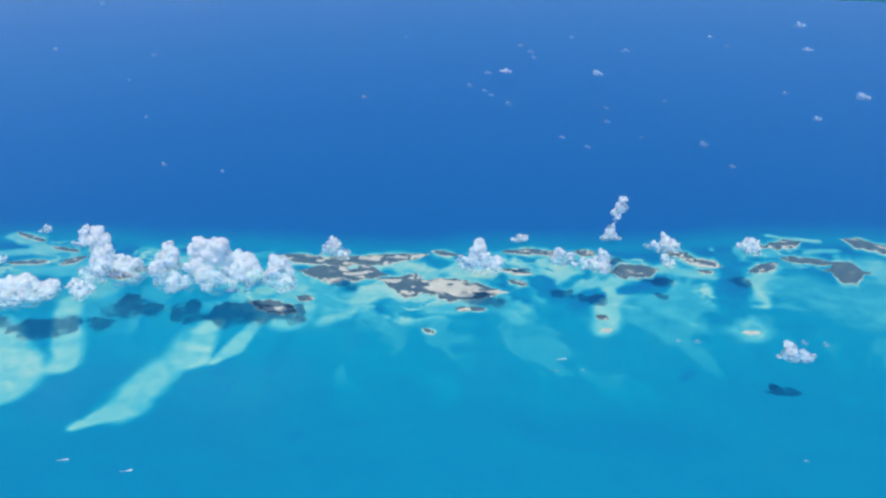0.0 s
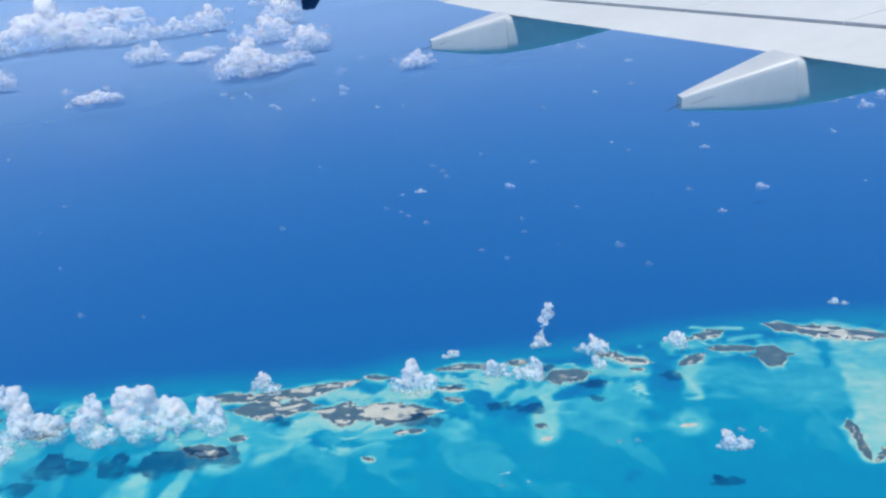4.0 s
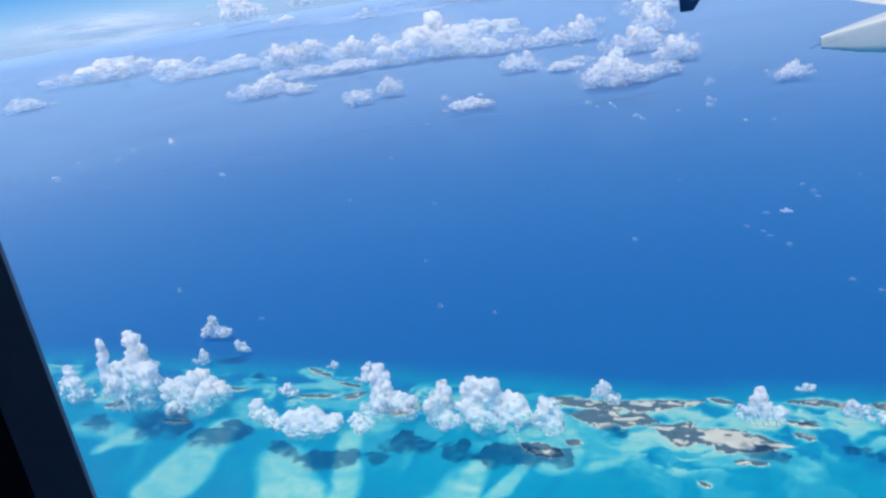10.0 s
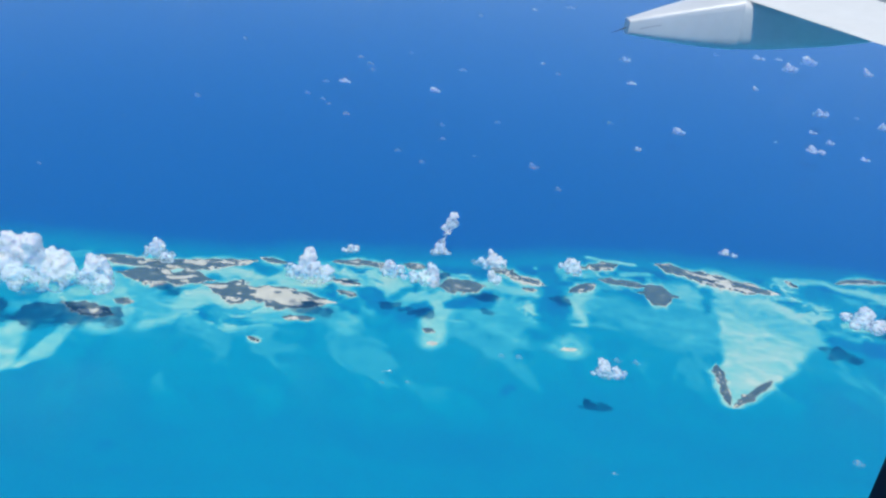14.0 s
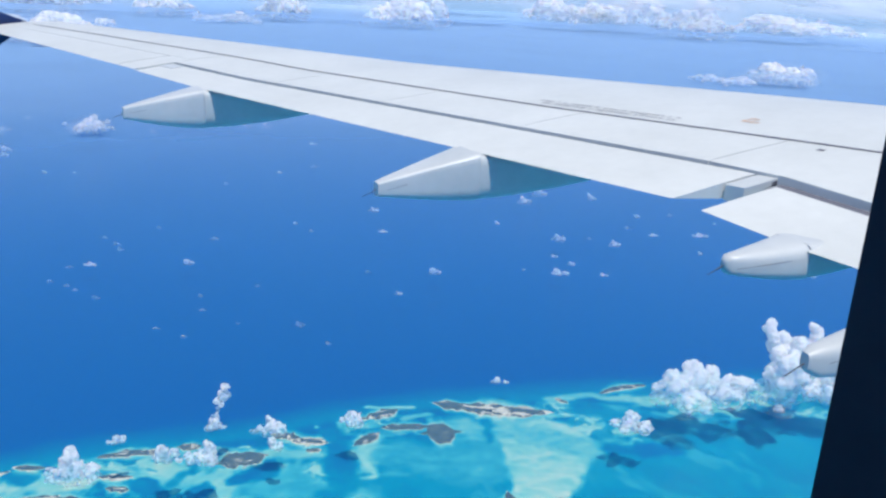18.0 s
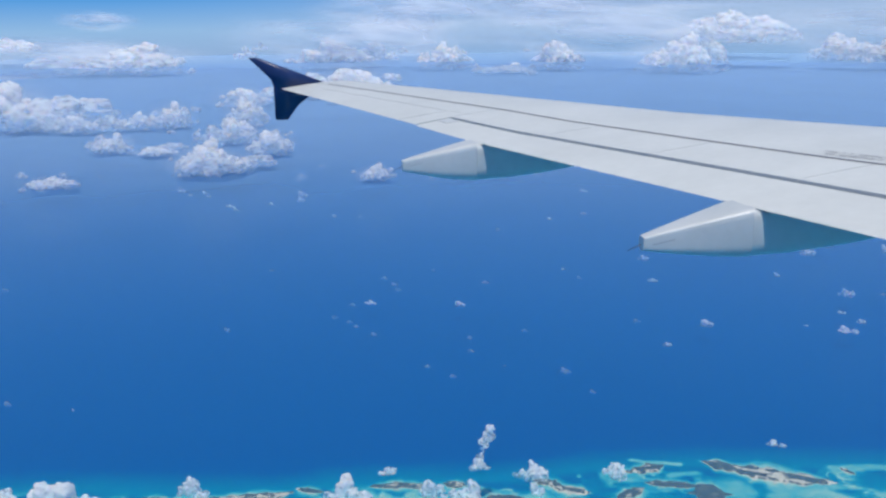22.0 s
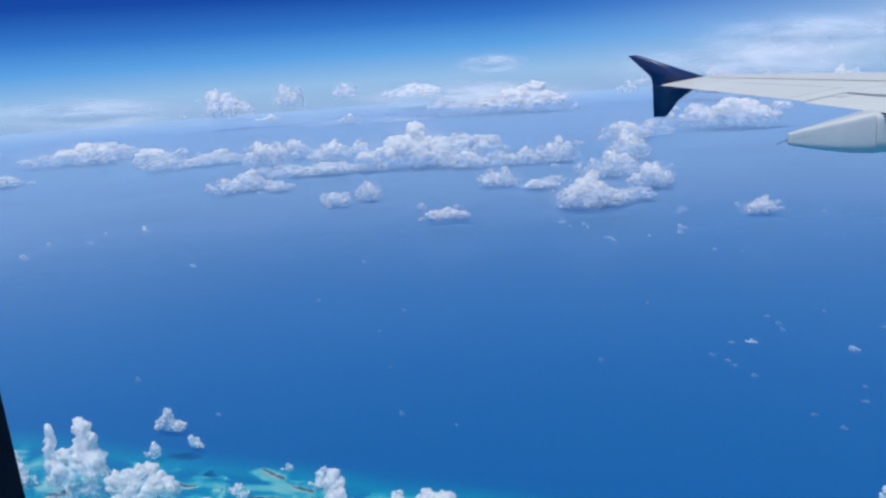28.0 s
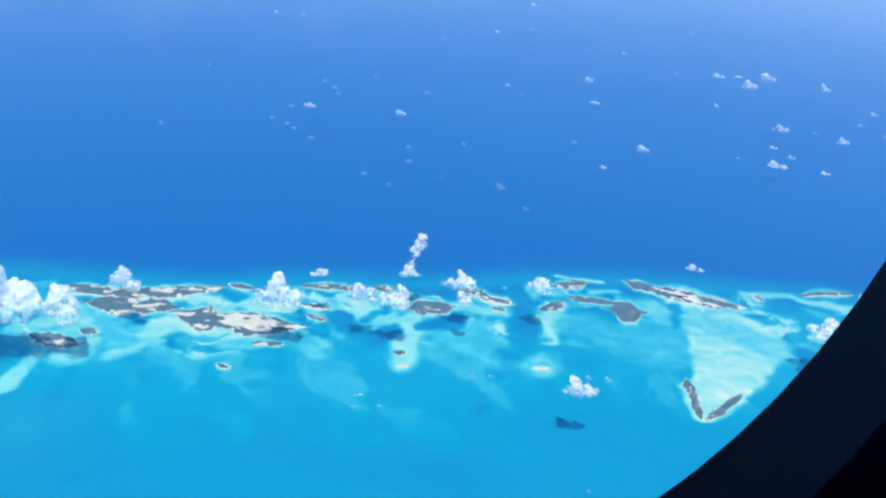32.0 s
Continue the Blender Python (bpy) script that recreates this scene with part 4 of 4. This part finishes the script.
def panel(name, b0, b1, u0, u1, mat, label="", inset=0.0, nb=16, nu=10, parent=None, shift=None):
    """A solid piece of the wing between two spans and two lines along it (u0, u1: functions of b)."""
    bm = bmesh.new()
    grid = {}
    for side in (1, 0):
        for i in range(nb + 1):
            b = b0 + (b1 - b0) * i / nb
            a, c = u0(b), u1(b)
            for j in range(nu + 1):
                f = j / nu
                u = a + (c - a) * (f * f if a < 0.02 else f)
                p = surface(b, u, side, inset)
                if shift:
                    p += shift(f)
                grid[side, i, j] = bm.verts.new(p)
    for i in range(nb):
        for j in range(nu):
            bm.faces.new((grid[1, i, j], grid[1, i + 1, j], grid[1, i + 1, j + 1], grid[1, i, j + 1]))
            bm.faces.new((grid[0, i, j], grid[0, i, j + 1], grid[0, i + 1, j + 1], grid[0, i + 1, j]))
    for i in range(nb):
        for j in (0, nu):
            q = (grid[1, i, j], grid[1, i + 1, j], grid[0, i + 1, j], grid[0, i, j])
            bm.faces.new(q)
    for j in range(nu):
        for i in (0, nb):
            bm.faces.new((grid[1, i, j], grid[1, i, j + 1], grid[0, i, j + 1], grid[0, i, j]))
    bmesh.ops.remove_doubles(bm, verts=bm.verts, dist=0.0004)
    ob = part(name, bm, mat, parent or WING, label)
    ob.data.set_sharp_from_angle(angle=radians(35))
    return ob


def hinge(b):
    xh = te_x(b) + 0.42 + 0.033 * (10.3 - b) if b > 3.75 else 4.09 + 0.11 * (3.75 - b)
    return (le_x(b) - xh) / (le_x(b) - te_x(b))


def off(fn, m):
    """The line fn moved back by m metres."""
    return lambda b: fn(b) + m / (le_x(b) - te_x(b))


def const(v):
    return lambda b: v


def seam(b):
    return float(np.interp(b, [3.8, 6, 7.5, 10, 14], [0.63, 0.64, 0.62, 0.57, 0.55]))


def core_end(b):
    return off(hinge, 0.06)(b) if b < 10.3 else 0.745


# Filler bodies under the skin: the gaps' shade is put into their dark colour.
panel("core", 3.8, 14.9, const(0.04), core_end, CORE, "dark filler body that shades the gaps by its colour", inset=0.03, nb=30)
panel("core", 0.2, 3.78, const(0.04), off(hinge, 0.13), CORE, "dark filler body that shades the gaps by its colour", inset=0.05, nb=10)
panel("leading_edge", 0.2, 15.0, const(0.0), seam, WHITE, "smooth pale grey upper skin", nb=40, nu=18)
panel("inner_skin", 0.2, 4.248, off(seam, 0.020), off(hinge, -0.012), WHITE, nb=8)
for b0, b1 in ((4.256, 5.70), (5.708, 7.13), (7.138, 8.57), (8.578, 10.29)):
    panel("spoiler", b0, b1, off(seam, 0.020), off(hinge, -0.012), WHITE, "pale grey spoiler panel", nb=6)
panel("outer_skin", 10.3, 14.98, off(seam, 0.020), const(0.735), WHITE, nb=10)
panel("aileron", 10.72, 14.1, off(const(0.735), 0.010), const(1.0), WHITE, "pale grey aileron", nb=10)
panel("tip_skin", 14.11, 14.98, off(const(0.735), 0.004), const(1.0), WHITE, nb=4)
panel("flap_end", 10.3, 10.7, off(const(0.735), 0.004), const(1.0), WHITE, nb=3)
panel("flap", 3.93, 10.28, off(hinge, 0.026), const(1.0), WHITE, "outer trailing flap with a dark hinge gap", nb=20, shift=lambda f: Vector((0, 0, -0.012)))
panel("flap", 0.3, 3.72, off(hinge, 0.065), const(1.0), WHITE, "inner trailing flap set a little lower", nb=10, shift=lambda f: Vector((-0.03, 0, -0.03)))
panel("flap_seal", 3.80, 3.915, off(hinge, 0.02), const(0.90), GREY, "dull grey seal between the flaps", nb=3, shift=lambda f: Vector((0, 0, -0.018)))
panel("hinge_cover", 10.05, 10.28, off(hinge, 0.03), off(hinge, 0.16), GREY, "dull grey cover at the flap's end", nb=2, nu=2, shift=lambda f: Vector((0, 0, -0.006)))


def joint_line():
    """A dark strip along the upper skin's joint, painted for the shade in its gap."""
    bm = bmesh.new()
    row = []
    for k in range(61):
        b = 0.4 + (14.6 - 0.4) * k / 60
        pair = []
        for m in (-0.006, 0.026):
            p = surface(b, off(seam, m)(b), True)
            p.z += 0.003
            pair.append(bm.verts.new(p))
        row.append(pair)
    for a, c in zip(row, row[1:]):
        bm.faces.new((a[0], a[1], c[1], c[0]))
    part("joint_strip", bm, CORE, WING, "dark strip painted for the joint gap along the upper skin")


joint_line()


def fairing(b, wide, tip, z_top, z_bot, z_low, front, round_tip=False):
    """A flap track fairing: a flat-topped tail cone that runs back from the flap, and a canoe shell under the wing."""
    n = 24
    te = te_x(b)
    stations = [0.0, 0.06, 0.2, 0.45, 0.75, 1.0]
    tail, shell = [], []

    def ring(x, w, top, low, e_top, e_low):
        row = []
        for k in range(n):
            a = 2 * math.pi * (k + 0.5) / n
            ca, sa = math.cos(a), math.sin(a)
            e = e_top if sa > 0 else e_low
            row.append(Vector((x, b + math.copysign(abs(ca) ** e, ca) * w / 2, (top + low) / 2 + math.copysign(abs(sa) ** e, sa) * (top - low) / 2)))
        return row

    for f in stations:
        x = tip + (te + 0.004 - tip) * f
        w = wide * (0.22 + 0.78 * (f ** 0.85 if round_tip else f))
        top = z_top + (te_z(b) - 0.003 - z_top) * (f ** (1.25 if round_tip else 0.93))
        low = z_bot + (z_low - z_bot) * math.sin(f * math.pi / 2)
        if round_tip and f == 0:
            w, top, low = w * 0.6, top - 0.02, low + 0.03
        tail.append(ring(x, w, top, low, 0.22 if not round_tip else 0.6, 0.42))
    for f in (0.0, 0.15, 0.35, 0.55, 0.75, 0.9, 1.0):
        x = te + 0.008 + front * f
        u = (le_x(b) - x) / (le_x(b) - te_x(b))
        under = surface(b, min(u, 0.985), False).z - 0.004 + 0.024 * min(1.0, 4 * f)
        low = z_low + (under - 0.03 - z_low) * f ** 1.9
        w = wide * (1 - 0.7 * f ** 2.2)
        shell.append(ring(x, w * 0.97, max(under, low + 0.02), low, 0.35, 0.5))
    thing = empty("flap_track_fairing", Matrix(), "", "")
    thing.parent = WING
    for name, rr, lab in (("tail_cone", tail, "pale grey tail cone"), ("front_shell", shell, "fixed forward shell under the wing")):
        bm = bmesh.new()
        vr = [[bm.verts.new(p) for p in r] for r in rr]
        for r, q in zip(vr, vr[1:]):
            for k in range(n):
                bm.faces.new((r[k], r[(k + 1) % n], q[(k + 1) % n], q[k]))
        bm.faces.new(vr[0])
        bm.faces.new(vr[-1])
        ob = part(name, bm, GREY, thing, lab)
        ob.data.set_sharp_from_angle(angle=radians(50))
    bm = bmesh.new()
    ang = 90 - 22
    m = Matrix.Translation((tip - 0.045, b, (z_top + z_bot) / 2 - 0.025)) @ Matrix.Rotation(radians(ang), 4, "Y")
    bmesh.ops.create_cone(bm, cap_ends=True, segments=8, radius1=0.002, radius2=0.004, depth=0.11, matrix=m)
    part("static_wick", bm, DARK, thing, "thin dark static discharge rod")
    # the seam that runs along the side of the tail cone
    bm = bmesh.new()
    for k in range(6):
        f0, f1 = 0.08 + 0.14 * k, 0.08 + 0.14 * (k + 1)
        q = []
        for f, up in ((f0, 0), (f1, 0), (f1, 1), (f0, 1)):
            x = tip + (te + 0.06 - tip) * f
            w = wide * (0.22 + 0.78 * (f ** 0.7 if round_tip else f)) / 2 * 1.0 + 0.003
            z = z_top - 0.045 + (te_z(b) - z_top) * f ** 0.93 - 0.02 + 0.0025 * up
            q.append(bm.verts.new((x, b - w, z)))
        bm.faces.new(q)
    part("seam", bm, CORE, thing, smooth=False)
    return thing


fairing(9.0, 0.42, 1.15, -1.42, -1.52, -1.62, 1.9)
fairing(5.5, 0.38, 2.27, -1.41, -1.50, -1.55, 1.9)
fairing(3.15, 0.28, 3.12, -1.29, -1.38, -1.43, 1.1, True)
fairing(2.3, 0.33, 2.78, -1.38, -1.50, -1.54, 1.1, True)


def fence():
    """The arrow-shaped fence at the wing tip: one swept fin up, one down."""
    pts = [(0.68, -1.08), (-0.33, -0.69), (-0.48, -0.69), (-0.12, -1.03), (-0.10, -1.15), (-0.10, -1.67), (0.10, -1.67), (0.27, -1.42), (0.50, -1.27)]
    bm = bmesh.new()
    a = [bm.verts.new((x, 15.06 + 0.10 * abs(z + 1.15), z)) for x, z in pts]
    c = [bm.verts.new((x, 15.01 + 0.10 * abs(z + 1.15), z)) for x, z in pts]
    bm.faces.new(a)
    bm.faces.new(c[::-1])
    for k in range(len(a)):
        bm.faces.new((a[k], a[(k + 1) % len(a)], c[(k + 1) % len(a)], c[k]))
    bmesh.ops.bevel(bm, geom=list(bm.edges), offset=0.012, segments=2, affect="EDGES")
    part("tip_fence", bm, NAVY, WING, "dark blue wingtip fence with fins up and down")


fence()


def decal(name, b0, b1, u0, u1, mat, label):
    """A thin painted mark on the upper skin, 2 mm proud."""
    bm = bmesh.new()
    q = []
    for b, u in ((b0, u0), (b1, u0), (b1, u1), (b0, u1)):
        p = surface(b, u, True)
        p.z += 0.003
        q.append(bm.verts.new(p))
    bm.faces.new(q)
    part(name, bm, mat, WING, label, smooth=False)


mark = random.Random(3)
for line, (b_from, b_to) in enumerate(((6.25, 5.10), (6.18, 5.12))):
    b = b_from
    while b > b_to:
        w = mark.uniform(0.012, 0.034)
        u = 0.585 + 0.021 * line
        decal("stencil_bar", b, b - w, u, u + mark.uniform(0.008, 0.013), INK, "grey stencilled warning line")
        b -= w + mark.choice((0.010, 0.012, 0.014, 0.04))
for b0, b1, u0, u1 in ((4.80, 4.68, 0.545, 0.549), (4.80, 4.79, 0.515, 0.545), (4.79, 4.75, 0.515, 0.519), (4.75, 4.745, 0.519, 0.545)):
    decal("orange_mark", b0, b1, u0, u1, ORANGE, "small orange arrow outline")
decal("access_cover", 4.0, 3.96, 0.665, 0.676, CORE, "small grey access cover")
for b in (14.6, 13.9, 13.2, 12.5):
    bm = bmesh.new()
    p = surface(b, 1.0, True)
    bmesh.ops.create_cone(bm, cap_ends=True, segments=6, radius1=0.003, radius2=0.004, depth=0.16, matrix=Matrix.Translation(p + Vector((-0.1, 0, 0))) @ Matrix.Rotation(radians(90), 4, "Y"))
    part("static_wick", bm, CORE, WING, "thin static discharge rod on the trailing edge")


# ---- cabin ----
def cabin_wall():
    """The dark side wall with the rounded window opening, and an unseen light-blocking box behind the eye."""
    y0, y1 = 0.25, 0.31
    ring = []
    for k in range(80):
        a = 2 * math.pi * (k + 0.5) / 80
        ca, sa = math.cos(a), math.sin(a)
        e = 1.0 if ca > 0 else 0.55
        z = (0.15 if sa > 0 else -0.54) + math.copysign(abs(sa) ** e, sa) * (0.30 if sa > 0 else 0.25)
        x = -0.165 + math.copysign(abs(ca) ** e, ca) * (0.229 if ca > 0 else 0.312)
        ring.append((x + (0.15 * max(0.0, -0.05 - z) if ca < 0 else 0.07 * min(0.25, max(0.0, z + 0.1))), z))
    n = len(ring)
    bm = bmesh.new()
    mx, mz = -0.17, -0.20
    loops = []
    for y, grow in ((y0 - 0.02, 1.05), (y0, 1.0), (y1, 1.35)):
        loops.append([bm.verts.new((mx + (x - mx) * grow, y, mz + (z - mz) * grow)) for x, z in ring])
    outer = []
    for x, z in ring:
        dx, dz = x - mx, z - mz
        f = 1.3 / max(abs(dx), abs(dz))
        outer.append((mx + dx * f, mz + dz * f))
    o0 = [bm.verts.new((x, y0 - 0.02, z)) for x, z in outer]
    o1 = [bm.verts.new((x, y1, z)) for x, z in outer]
    for a, c in ((o0, loops[0]), (loops[0], loops[1]), (loops[1], loops[2]), (loops[2], o1), (o1, o0)):
        for k in range(n):
            q = (k + 1) % n
            bm.faces.new((a[k], a[q], c[q], c[k]))
    me = bpy.data.meshes.new("wall_cabin")
    bmesh.ops.recalc_face_normals(bm, faces=bm.faces)
    bm.to_mesh(me)
    bm.free()
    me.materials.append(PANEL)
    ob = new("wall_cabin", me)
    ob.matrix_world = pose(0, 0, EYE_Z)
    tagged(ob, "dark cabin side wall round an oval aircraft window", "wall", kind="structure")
    # Unseen box added round the eye to keep daylight off the wall.
    bm = bmesh.new()
    bmesh.ops.create_cube(bm, size=1.0)
    for v in bm.verts:
        v.co = Vector((mx + v.co.x * 2.6, -1.0 + (v.co.y + 0.5) * 1.23, mz + v.co.z * 2.6))
    front = max(bm.faces, key=lambda f: f.calc_center_median().y)
    bm.faces.remove(front)
    bmesh.ops.solidify(bm, geom=list(bm.faces), thickness=0.03)
    me = bpy.data.meshes.new("cabin_light_block")
    bm.to_mesh(me)
    bm.free()
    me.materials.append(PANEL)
    ob = new("cabin_light_block", me)
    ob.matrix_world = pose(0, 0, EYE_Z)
    tagged(ob, "unseen closed box that keeps light off the cabin wall", "cabin", kind="structure")


cabin_wall()
